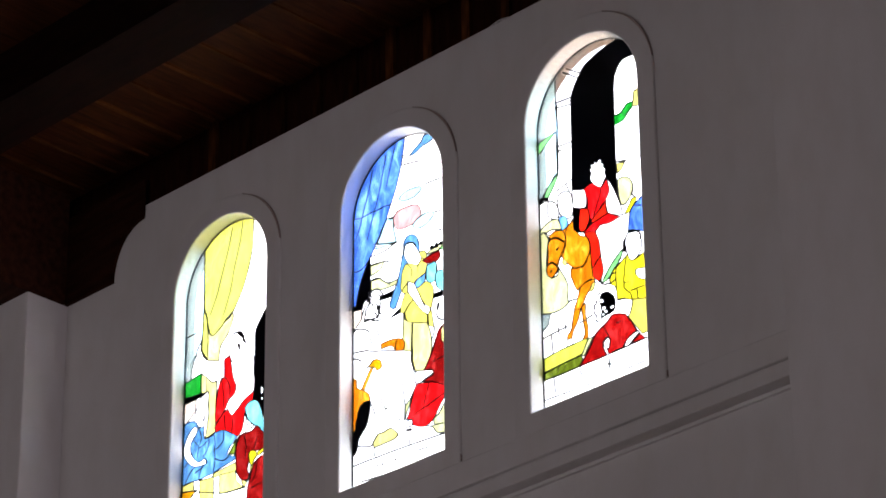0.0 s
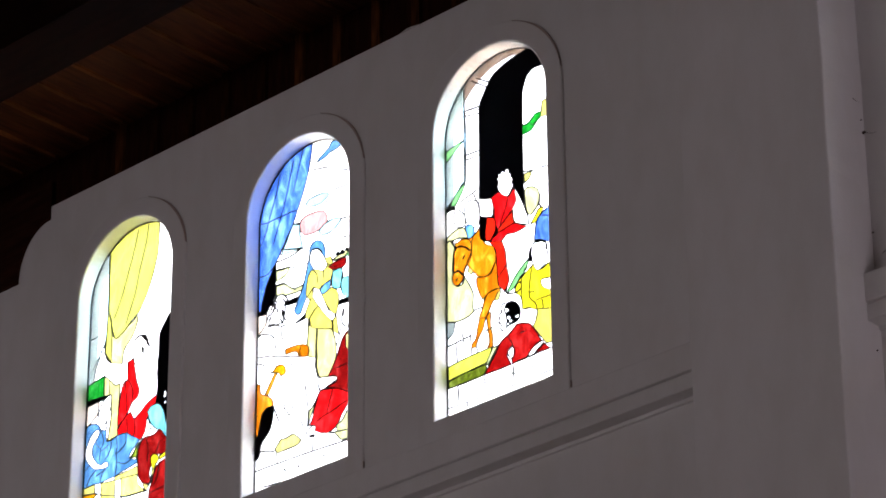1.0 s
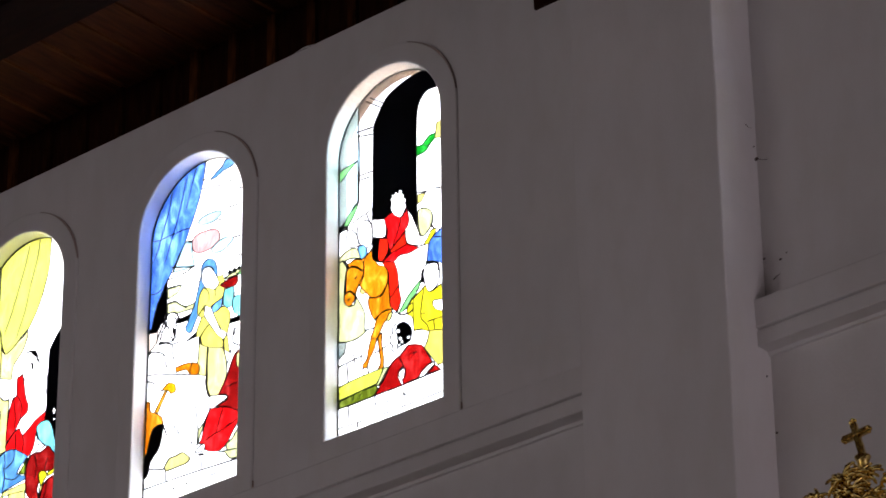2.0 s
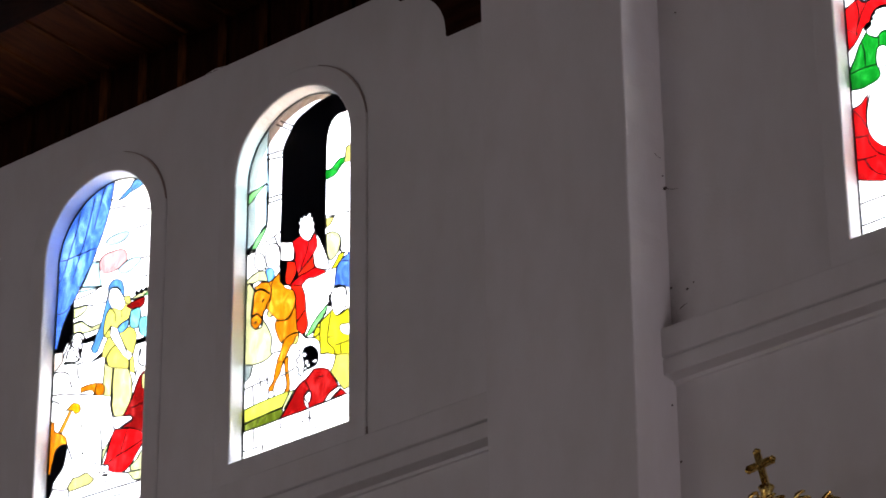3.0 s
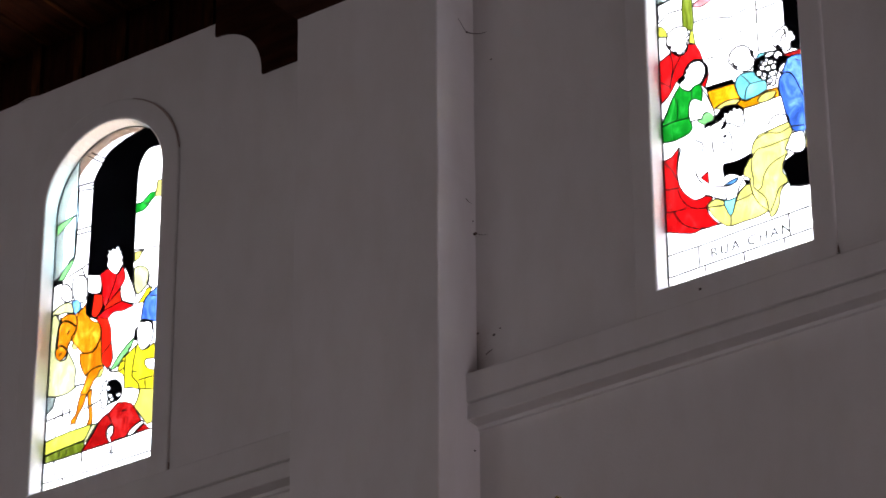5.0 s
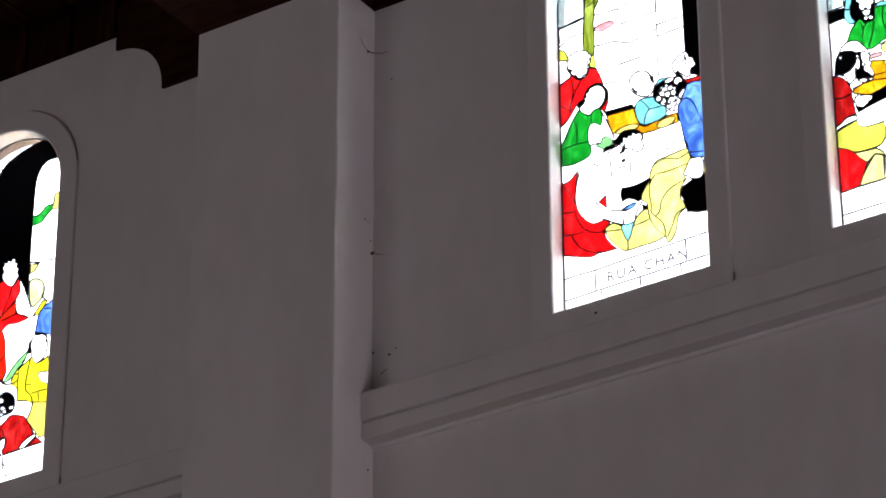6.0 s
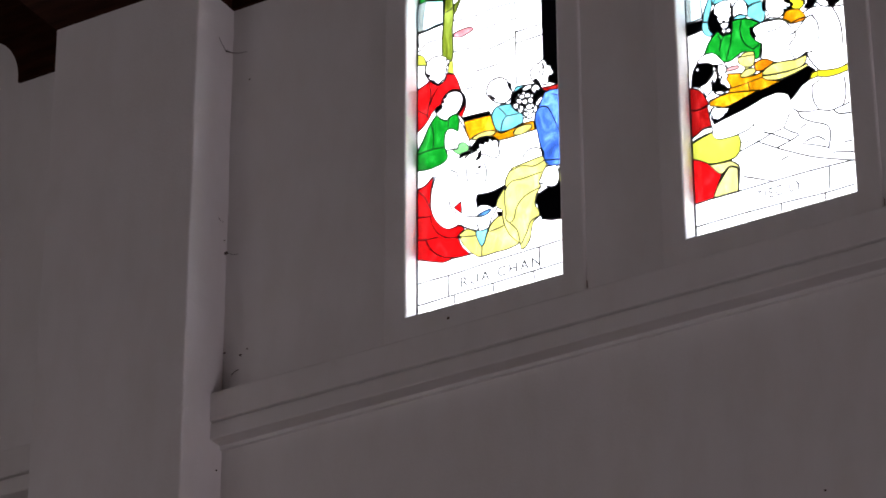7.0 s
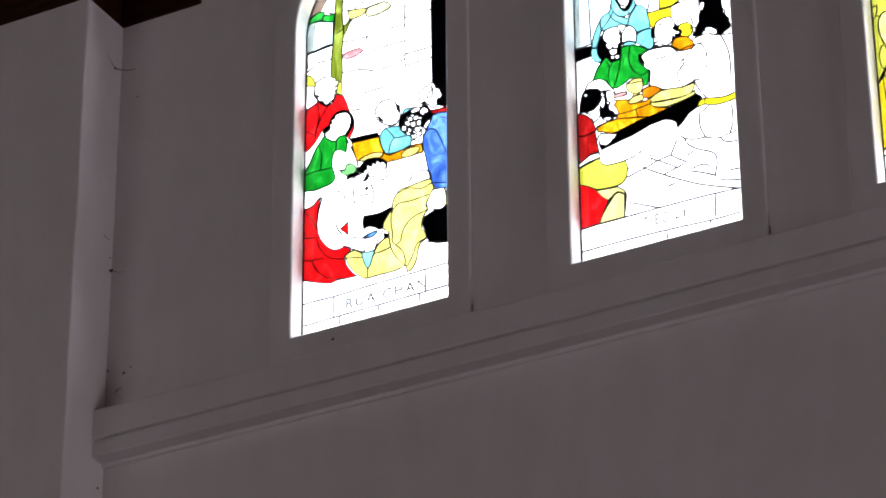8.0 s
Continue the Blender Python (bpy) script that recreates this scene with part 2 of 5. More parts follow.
# moulded ledge under the windows, bay by bay
y, z = WALL, EYE
LEDGE_LINE = [(y + 0.05, 7.975 + z), (y - 0.005, 7.967 + z), (12.922, 7.909 + z), (12.918, 7.900 + z), (12.918, 7.748 + z),
              (12.921, 7.742 + z), (12.944, 7.738 + z), (12.946, 7.731 + z), (12.930, 7.728 + z), (12.927, 7.720 + z)]
LEDGE_LINE += [(12.927, 7.642 + z), (12.931, 7.637 + z), (13.016, 7.635 + z), (13.019, 7.632 + z), (13.022, 7.616 + z), (y + 0.05, 7.604 + z)]
for x0, x1 in ((-22.0, PIERS[0][0]), (PIERS[0][1], PIERS[1][0]), (PIERS[1][1], 24.0)):
    bm = bmesh.new()
    prism(bm, LEDGE_LINE, x0, x1)
    tagged(part("trim_ledge", bm, PLASTER), "white plaster ledge with a moulded lower edge", "ledge", "wall ledges", "structure")

# ---- timber: beams over the piers, frieze, joists, ceiling ----
def shoulder(cx, half, rx):
    """Half of the wall plate's outline: low over the pier, then a cove up to the wall head."""
    rz, n = 0.375, 14
    right = [(cx + half, LOW)]
    right += [(cx + half + rx - rx * math.cos(a), LOW + 0.02 + rz * math.sin(a)) for a in [i * math.pi / 2 / n for i in range(n + 1)]]
    right += [(cx + half + rx, HIGH - 0.004), (cx + half + rx, HIGH + 0.2)]
    return right + [(2 * cx - px, pz) for px, pz in right[::-1]]


for cx, half, rx, (x0, x1) in zip((-17.125, -9.460), (1.011, 1.016), (0.312, 0.366), PIERS):
    bm = bmesh.new()
    prism(bm, shoulder(cx, half, rx), 13.004, 13.024, "y")
    tagged(part("wall_plate", bm, WOOD), "dark brown timber wall plate with coved shoulders beside the pier", "wall plate", "wall plates", "structure")
    bm = bmesh.new()
    box(bm, x0, x1, -9.0, 13.0, LOW, ROOF)
    bevel(bm, 0.008, 1)
    tagged(part("beam", bm, WOOD), "dark brown timber tie beam resting on the pier", "beam", "tie beams", "structure")

frieze = tagged(new("frieze"), "dark brown upright board frieze above the plaster wall", "frieze", kind="structure")
bm = bmesh.new()
box(bm, -22.0, 24.0, 13.06, 13.42, HIGH, ROOF)
part("backing_board", bm, FRIEZE, frieze)
bm = bmesh.new()
box(bm, -0.035, 0.035, 13.03, 13.06, HIGH, ROOF)
stud = part("stud", bm, STUD, frieze)
stud.location.x = -15.12
for i in range(1, 30):
    ob = new("stud", stud.data)
    ob.parent, ob.location.x = frieze, -15.12 + 0.35 * i

bm = bmesh.new()
box(bm, -22.0, 24.0, 5.0, 13.42, ROOF, ROOF + 0.12)
for i in range(0, 60):
    x = -20.0 + 0.352 * i
    first = len(bm.faces)
    box(bm, x - 0.014, x + 0.014, 12.0, 13.0, ROOF - 0.02, ROOF)
    bm.faces.ensure_lookup_table()
    for f in bm.faces[first:]:
        f.material_index = 1
ceiling = part("ceiling", bm, BOARD)
ceiling.data.materials.append(JOIST)
tagged(ceiling, "dark brown boarded timber ceiling with joists", "ceiling", kind="structure")
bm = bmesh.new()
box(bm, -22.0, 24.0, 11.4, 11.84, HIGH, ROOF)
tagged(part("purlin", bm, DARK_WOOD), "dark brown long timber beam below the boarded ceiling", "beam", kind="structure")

# ---- ground outside ----
GROUND, gt, gb = material("pale_concrete", (0.42, 0.40, 0.37), 0.9)
gn = noise_node(gt, 0.4, 6.0)
gt.links.new(ramp_node(gt, gn.outputs["Fac"], [(0.3, (0.34, 0.32, 0.29)), (0.7, (0.48, 0.46, 0.43))]).outputs["Color"], gb.inputs["Base Color"])
bm = bmesh.new()
box(bm, -1500, 1500, -1500, 1500, -0.6, -0.32)
tagged(part("ground", bm, GROUND), "pale bare concrete ground outside the church", "ground", kind="structure")

# unseen roof added below the windows, outside, to bounce daylight into their reveals
ROOFING, rt, rb = material("pale_roofing", (0.5, 0.46, 0.42), 0.85)
rn = noise_node(rt, 1.2, 6.0)
rt.links.new(ramp_node(rt, rn.outputs["Fac"], [(0.3, (0.44, 0.40, 0.36)), (0.7, (0.58, 0.53, 0.49))]).outputs["Color"], rb.inputs["Base Color"])
RENDER, et, eb = material("weathered_render", (0.13, 0.085, 0.05), 0.95)
en = noise_node(et, 6.0, 6.0)
et.links.new(ramp_node(et, en.outputs["Fac"], [(0.3, (0.09, 0.055, 0.033)), (0.7, (0.17, 0.11, 0.07))]).outputs["Color"], eb.inputs["Base Color"])
bm = bmesh.new()
arched_slab(bm, -22.0, 24.0, LEDGE - 0.06, HIGH, 13.136, 13.20, arches)
tagged(part("wall_outside", bm, RENDER), "weathered brown render on the outside of the wall", "wall", kind="structure")
bm = bmesh.new()
prism(bm, [(13.2, 9.1), (13.2, 9.26), (20.0, 6.3), (20.0, 6.14)], -22.3, 24.3)
tagged(part("bounce_roof", bm, ROOFING), "pale weathered sloping roof added out of view to bounce daylight up", "roof", kind="structure")
# unseen wall, added under that roof's outer edge
bm = bmesh.new()
box(bm, -22.3, 24.3, 19.6, 19.9, -0.32, 6.2)
tagged(part("wall_added", bm, PLASTER), "plain white plaster wall", "wall", kind="structure")

# ---- the rest of the nave, behind and round the camera ----
bm = bmesh.new()
box(bm, -22.0, 24.0, -9.3, 13.42, -0.3, 0.0)
tagged(part("floor", bm, FLOOR), "pale square tiled church floor", "floor", kind="structure")
bm = bmesh.new()
arched_slab(bm, -22.0, 24.0, 0.0, ROOF, -9.0, -9.3, [(cx, 1.8, 5.2, 7.2) for cx, _ in SOUTH])
tagged(part("wall_south", bm, PLASTER), "plain white plaster wall with five tall arched openings", "wall", kind="structure")
bm = bmesh.new()
arched_slab(bm, -9.3, 13.42, 0.0, ROOF, -24.0, -24.3, [(9.3, 2.5, 0.4, 3.6)])
bmesh.ops.rotate(bm, cent=(0, 0, 0), matrix=Matrix.Rotation(math.pi / 2, 3, "Z"), verts=bm.verts[:])
tagged(part("wall_west", bm, PLASTER), "plain white plaster wall", "wall", kind="structure")
# unseen opaque panes, added behind the lamps to keep the sky's light out
for cx, _ in SOUTH:
    bm = bmesh.new()
    prism(bm, [(cx - 1.83, 5.17), (cx + 1.83, 5.17)] + arch_points(cx, 1.83, 7.2)[::-1], -9.28, -9.26, "y")
    tagged(part("sky_blocker", bm, BLOCKING), "large arched opaque pane added out of view to block the sky", "window", "frosted windows", "structure")
bm = bmesh.new()
prism(bm, [(6.77, 0.37), (11.83, 0.37)] + arch_points(9.3, 2.53, 3.6)[::-1], -24.28, -24.26, "y")
bmesh.ops.rotate(bm, cent=(0, 0, 0), matrix=Matrix.Rotation(math.pi / 2, 3, "Z"), verts=bm.verts[:])
tagged(part("sky_blocker", bm, BLOCKING), "large arched opaque pane added out of view to block the sky", "window", "frosted windows", "structure")
bm = bmesh.new()
box(bm, -22.3, -22.0, -9.3, 13.42, 0.0, ROOF)
tagged(part("wall_east", bm, PLASTER), "plain white plaster wall", "wall", kind="structure")
bm = bmesh.new()
box(bm, -22.2, 24.2, -9.25, 5.2, ROOF + 0.005, ROOF + 0.14)
tagged(part("ceiling_south", bm, BOARD), "dark brown boarded timber ceiling", "ceiling", kind="structure")


# ---- leaded windows ----
BROWN_DUST, _, _ = material("brown_dust", (0.40, 0.32, 0.29), 0.95)

def curve_points(pts, closed=True, steps=5, corners=()):
    """A smooth line through the points, turning sharply at the corners."""
    n, out = len(pts), []
    for i in range(n if closed else n - 1):
        def at(k):
            return Vector(pts[k % n]) if closed else Vector(pts[min(max(k, 0), n - 1)])
        a, b, c, d = at(i - 1), at(i), at(i + 1), at(i + 2)
        if i % n in corners:
            a = b
        if (i + 1) % n in corners:
            d = c
        for s in range(steps):
            u = s / steps
            out.append(0.5 * (2 * b + (c - a) * u + (2 * a - 5 * b + 4 * c - d) * u * u + (3 * b - a - 3 * c + d) * u ** 3))
    if not closed:
        out.append(Vector(pts[-1]))
    return out


def mm(text):
    return [tuple(float(v) / 1000 for v in p.rstrip("!").split(",")) for p in text.split()]


class Design:
    """A leaded picture, drawn in millimetres from the middle of the sill: later panes lie over earlier ones."""

    def __init__(self):
        self.panes, self.lines, self.text = [], [], []

    def round(self, glass, text):
        corners = {i for i, p in enumerate(text.split()) if p.endswith("!")}
        self.panes.append((glass, curve_points(mm(text), True, 5, corners)))

    def curly(self, glass, text, wave=0.025, high=0.007):
        """A pane with a scalloped outline."""
        pts, out, s = curve_points(mm(text), True, 9), [], 0.0
        turn = sum(a.x * b.y - b.x * a.y for a, b in zip(pts, pts[1:] + pts[:1]))
        high = high if turn > 0 else -high
        for a, b, c in zip(pts[-1:] + pts[:-1], pts, pts[1:] + pts[:1]):
            d = (c - a).normalized()
            out.append(b + Vector((d.y, -d.x)) * high * (abs(math.sin(math.pi * s / wave)) - 0.4))
            s += (c - b).length * (1.0 + 0.25 * math.sin(23.0 * s))
        self.panes.append((glass, out))

    def flat(self, glass, text):
        self.panes.append((glass, [Vector(p) for p in mm(text)]))

    def line(self, text, width=6.4):
        self.lines.append((curve_points(mm(text), False, 4), width / 1000))

    def words(self, text, x0, x1, z):
        self.text.append((text, x0 / 1000, x1 / 1000, z / 1000))

    def bars(self, x0, x1, z):
        """Lettering too faint to read: short strokes along a line."""
        n = max(3, int(abs(x1 - x0) / 22))
        for i in range(n):
            a = x0 + (x1 - x0) * i / n
            self.cut("%d,%d %d,%d" % (a, z, a + 9, z + 12 * (i % 3) - 12), 9.0)

    def cut(self, text, width=8.0):
        self.lines.append(([Vector(p) for p in mm(text)], width / 1000))


def strip(verts, faces, a, b, width, y0, y1):
    d = (b - a)
    if d.length < 1e-5:
        return
    d.normalize()
    s, e = Vector((-d.y, d.x)) * width / 2, d * width * 0.35
    k = len(verts)
    for y in (y0, y1):
        for p in (a - e - s, b + e - s, b + e + s, a - e + s):
            verts.append((p.x, y, p.y))
    for f in ((0, 1, 2, 3), (7, 6, 5, 4), (0, 4, 5, 1), (1, 5, 6, 2), (2, 6, 7, 3), (3, 7, 4, 0)):
        faces.append([k + i for i in f])


def leaded_window(name, cx, design, label):
    root = tagged(new(name), label, "window", "stained glass windows", "structure")
    root.location = (cx, 0, SILL)
    top, out = SPRING - SILL, HALF + 0.015
    outline = [Vector((-out, -0.015)), Vector((out, -0.015))] + [Vector(p) for p in arch_points(0, out, top, 40)[::-1]]
    polys = [("clear", outline)]
    for glass, pts in design.panes:
        turn = sum(a.x * b.y - b.x * a.y for a, b in zip(pts, pts[1:] + pts[:1]))
        polys.append((glass, pts if turn > 0 else pts[::-1]))
    verts, faces = [], []
    for _, pts in polys:
        faces.append(list(range(len(verts), len(verts) + len(pts))))
        verts += [Vector((p.x, p.y)) for p in pts]
    cv, _, cf, _, _, _ = geometry.delaunay_2d_cdt(verts, [], faces, 1, 0.0002)
    mids = np.array([[sum(cv[v].x for v in f) / len(f), sum(cv[v].y for v in f) / len(f)] for f in cf])
    owner = np.full(len(cf), -1)
    for k, (_, pts) in enumerate(polys):
        inside = np.zeros(len(cf), bool)
        for a, b in zip(pts, pts[1:] + pts[:1]):
            if a.y != b.y:
                spans = (a.y > mids[:, 1]) != (b.y > mids[:, 1])
                inside ^= spans & (mids[:, 0] < (b.x - a.x) * (mids[:, 1] - a.y) / (b.y - a.y) + a.x)
        owner[inside & ((k == 0) | (owner >= 0))] = k
    owner = owner.tolist()
    edge_of = {}
    for i, f in enumerate(cf):
        if owner[i] >= 0:
            for a, b in zip(f, f[1:] + f[:1]):
                edge_of.setdefault((min(a, b), max(a, b)), []).append(i)
    near = {}
    for pair in edge_of.values():
        if len(pair) == 2 and owner[pair[0]] == owner[pair[1]]:
            near.setdefault(pair[0], []).append(pair[1])
            near.setdefault(pair[1], []).append(pair[0])
    piece, groups = {}, []
    for i in range(len(cf)):
        if owner[i] < 0 or i in piece:
            continue
        stack, members = [i], []
        piece[i] = len(groups)
        while stack:
            k = stack.pop()
            members.append(k)
            for j in near.get(k, ()):
                if j not in piece:
                    piece[j] = len(groups)
                    stack.append(j)
        groups.append(members)
    y0, y1 = PANE, PANE + 0.004
    for members in groups:
        glass = polys[owner[members[0]]][0]
        used = {}
        vs, fs = [], []
        for y in (y0, y1):
            for k in members:
                for v in cf[k]:
                    if (v, y) not in used:
                        used[(v, y)] = len(vs)
                        vs.append((cv[v].x, y, cv[v].y))
                tri = [used[(v, y)] for v in cf[k]]
                fs.append(tri if y == y0 else tri[::-1])
        rim = {}
        for k in members:
            f = cf[k]
            for a, b in zip(f, f[1:] + f[:1]):
                rim[(a, b)] = 1
        for a, b in rim:
            if (b, a) not in rim:
                fs.append([used[(b, y0)], used[(a, y0)], used[(a, y1)], used[(b, y1)]])
        me = bpy.data.meshes.new("pane")
        me.from_pydata(vs, [], fs)
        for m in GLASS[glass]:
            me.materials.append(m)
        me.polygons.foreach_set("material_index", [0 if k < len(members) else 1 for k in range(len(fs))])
        ob = new("pane", me)
        ob.parent = root
        tagged(ob, glass.replace("_", " ") + " glass" if glass != "black" else "black painted glass")
    vs, fs = [], []
    for (a, b), pair in edge_of.items():
        if len(pair) == 2 and piece[pair[0]] != piece[pair[1]]:
            kinds = {polys[owner[p]][0] for p in pair}
            w = 0.0075 if kinds <= {"clear", "cream", "ice", "pale_lime"} else 0.0058 if "clear" in kinds else 0.0048
            strip(vs, fs, cv[a].copy(), cv[b].copy(), w, y0 - 0.0015, y1 + 0.0005)
    for pts, w in design.lines:
        for a, b in zip(pts, pts[1:]):
            strip(vs, fs, a.copy(), b.copy(), w, y0 - 0.003, y0 - 0.0005)
    rim = arch_points(0, HALF + 0.002, top, 40)
    for a, b in zip(rim, rim[1:]):
        strip(vs, fs, Vector(a), Vector(b), 0.014, y0 - 0.006, y1 + 0.004)
    strip(vs, fs, Vector((-HALF, 0)), Vector((-HALF, top)), 0.010, y0 - 0.006, y1 + 0.004)
    strip(vs, fs, Vector((HALF, 0)), Vector((HALF, top)), 0.005, y0 - 0.006, y1 + 0.004)
    me = bpy.data.meshes.new("lead_came")
    me.from_pydata(vs, [], fs)
    me.materials.append(LEAD)
    ob = new("lead_came", me)
    ob.parent = root
    tagged(ob, "thin black lead cames")
    for text, x0, x1, z in design.text:
        font = bpy.data.curves.new("lettering", "FONT")
        font.body, font.size, font.extrude = text, 0.077, 0.001
        font.space_character, font.offset = 1.25, 0.0011
        ob = new("lettering", font)
        ob.parent = root
        long = sum(0.6 for _ in text) * 0.075 * 1.12
        ob.matrix_local = pose(x0, y0 - 0.003, z, 90) @ Matrix.Diagonal(((x1 - x0) / long, 1.08, 1, 1))
        font.materials.append(LEAD)
        tagged(ob, "thin dark painted capital letters")
    # plaster surround, a little proud of the wall
    bm = bmesh.new()
    grow, low = 0.136, LEDGE - 0.03 - SILL
    inner = [(-HALF, 0.0)] + arch_points(0, HALF, top, 40) + [(HALF, 0.0)]
    outer = [(-HALF - grow, 0.0)] + arch_points(0, HALF + grow, top, 40) + [(HALF + grow, 0.0)]

    def face(ps, y, flip):
        v = [bm.verts.new((p[0], y, p[1])) for p in ps]
        bm.faces.new(v[::-1] if flip else v)
    foot = [(-HALF - grow, low), (HALF + grow, low)]
    for y, flip in ((FACE, False), (WALL, True)):
        for i in range(len(inner) - 1):
            face([outer[i], inner[i], inner[i + 1], outer[i + 1]], y, not flip)
        face([foot[0], foot[1], outer[-1], inner[-1], inner[0], outer[0]], y, flip)
    for loop in (inner, [foot[0]] + outer + [foot[1]]):
        for a, b in zip(loop, loop[1:] + loop[:1]):
            bm.faces.new([bm.verts.new(c) for c in ((a[0], FACE, a[1]), (b[0], FACE, b[1]), (b[0], WALL, b[1]), (a[0], WALL, a[1]))])
    bmesh.ops.remove_doubles(bm, verts=bm.verts[:], dist=0.0004)
    bmesh.ops.recalc_face_normals(bm, faces=bm.faces[:])
    bevel(bm, 0.013, 4, 0.9, FACE)
    ring, r, n = [], HALF + grow, 24
    for i in range(n + 1):
        a = radians(8 + 62 * i / n)
        w = 0.0003 + 0.0065 * math.sin(math.pi * i / n) ** 1.6
        ring.append([((r + s) * math.cos(a), (r + s) * math.sin(a) + top) for s in (-0.006 * math.sin(math.pi * i / n), w)])
    dust = bmesh.new()
    for p, q in zip(ring, ring[1:]):
        corners = [p[0], p[1], q[1], q[0]]
        for y in (FACE - 0.001, WALL - 0.001):
            dust.faces.new([dust.verts.new((c[0], y, c[1])) for c in corners])
        for c, d in ((p[1], q[1]), (q[0], p[0])):
            dust.faces.new([dust.verts.new(v) for v in ((c[0], FACE - 0.001, c[1]), (d[0], FACE - 0.001, d[1]), (d[0], WALL - 0.001, d[1]), (c[0], WALL - 0.001, c[1]))])
    bmesh.ops.remove_doubles(dust, verts=dust.verts[:], dist=0.0003)
    part("dust", dust, BROWN_DUST, root, "brown dust along the upper edge of the band")
    foot_dust = bmesh.new()
    box(foot_dust, HALF + grow + 0.0005, HALF + grow + 0.003, FACE + 0.004, WALL - 0.001, low + 0.036, low + 0.077)
    part("dust", foot_dust, BROWN_DUST, root, "brown dust at the foot of the band")
    part("surround", bm, PLASTER, root, "white plaster band round the opening")
    return root


# ---- the leaded pictures, in millimetres from the middle of each sill ----
one, two, three, four, five, six = (Design() for _ in range(6))

one.flat("ice", "-592,2273 -444,2415 -296,2382 -288,1839 -296,1609 -340,1548 -393,1410 -401,1341 -527,1308")
one.round("butter", "-294,2328! -151,2406 21,2445 204,2427! 202,2290 195,2112! 159,1976 106,1847 41,1743 14,1711! -36,1686 -70,1664 -125,1612 -199,1600 -236,1672 -256,1764 -282,1833!")
one.round("cream", "-288,1835! -255,1743 -229,1636 -193,1598 -125,1621 -69,1660 -30,1672 9,1704! 16,1660 -21,1576 -65,1528 -109,1481 -123,1385! -244,1431! -305,1536 -288,1690")
one.flat("butter", "-288,1835 -255,1743 -240,1631 -238,1433 -299,1525 -293,1671")
one.round("cream", "-298,1348! -240,1304 -181,1250 -135,1248! -140,1055 -139,870! -240,854! -217,998 -214,1079 -229,1180 -293,1201!")
one.flat("blush", "-499,1177 -338,1174 -351,1083 -435,1028 -492,1030")
one.flat("green", "-504,1317 -401,1341 -293,1351 -299,1203 -500,1215")
one.flat("black", "-500,1220 -299,1203 -224,1194 -303,1175 -498,1173")
one.round("clear", "-345,1060 -314,1145 -269,1180 -224,1190 -217,1142 -226,1083 -263,1005 -295,953 -318,961 -355,1022")
one.round("red", "-66,1378! -10,1388! 10,1294 29,1213 59,1145! 49,1095 5,1073 -27,1047! -38,1021! -81,974 -120,945 -141,924! -144,1015 -127,1154 -101,1232! -62,1248!")
one.round("red", "237,1147! 234,1054 190,1032! 130,1007 76,968 21,936! -3,969 -15,1001! -59,987 -114,944 -146,909! -134,860! -55,859 25,809 81,770! 125,785 157,835 150,898 170,944! 208,973 241,990!")
one.round("black", "358,1630! 299,1568 261,1519 239,1485! 238,1319 236,1176 239,1052 224,992! 280,957 315,897 333,838 399,797! 381,1622!")
one.round("clear", "311,1057 328,1022 312,991 301,1023")
one.round("clear", "313,983 330,957 308,956")
one.round("cyan", "148,952! 186,980 241,978 281,949 315,885 333,818 377,783 380,682! 313,724 274,769 229,812! 190,845 166,893")
one.round("clear", "149,915 167,864 179,820 224,813 230,791 169,782 131,766 98,773 125,805 140,861")
one.round("sky_blue", "-526,1007! -469,1009 -435,1028 -383,1027 -337,1004 -306,957! -261,950 -252,1017! -253,886 -240,854! -190,854 -145,868! -61,861 25,809 81,770! 54,747 5,710 -16,672! 41,642 68,641! 69,613! -24,598 -108,588 -152,577! -219,578 -292,573 -360,582 -485,580! -508,587!")
one.round("clear", "-358,974 -323,954 -339,914 -383,866 -386,806 -350,745 -297,704 -241,711 -223,673 -296,675 -365,697 -430,762 -455,828 -441,885 -403,943")
one.round("olive", "109,766! 60,737 23,696 -4,668! 57,649! 67,682 66,723 82,750")
one.round("ruby", "109,766 164,768 219,766 274,785 319,734 369,678! 360,597 278,607 240,615 196,593 203,559 188,503 201,439 163,431 118,457! 78,518 70,601 72,701")
one.round("ruby", "381,610! 339,563 280,546 237,508 212,424 191,375 184,246! 391,183!")
one.round("yellow", "196,609 223,624 262,604 274,572 247,545 226,515 203,559")
one.flat("yellow", "273,592 360,617 360,585 290,567")
one.flat("straw", "215,519 237,516 201,427 153,379 124,451 179,418 201,439")
one.flat("straw", "-146,576 70,588 77,526 -162,548")
one.flat("straw", "-485,576 -349,582 -341,515 -483,534")
one.flat("straw", "-286,567 -145,551 -144,346 -279,387")
one.flat("straw", "-89,546 66,529 79,457 147,388 -85,408")
one.flat("amber", "-483,534 -318,508 -400,444 -479,448")
one.line("-507,1669 -432,1668 -357,1672", 7.5)
one.line("-411,1437 -384,1478 -340,1531", 7.5)
one.line("-340,1548 -299,1512 -280,1468 -244,1431", 7.5)
one.line("-340,1548 -343,1464 -318,1405 -293,1355", 7.5)
one.line("-293,1351 -240,1304 -181,1246 -124,1244 -62,1244", 7.5)
one.line("-240,1304 -235,1186", 7.5)
one.line("-11,2353 -47,2202 -99,2049 -151,1897 -221,1752", 7.5)
one.line("92,2357 73,2222 21,2048 -19,1871 -72,1741 -98,1675", 7.5)
one.line("187,1987 186,1818 185,1659", 7.5)
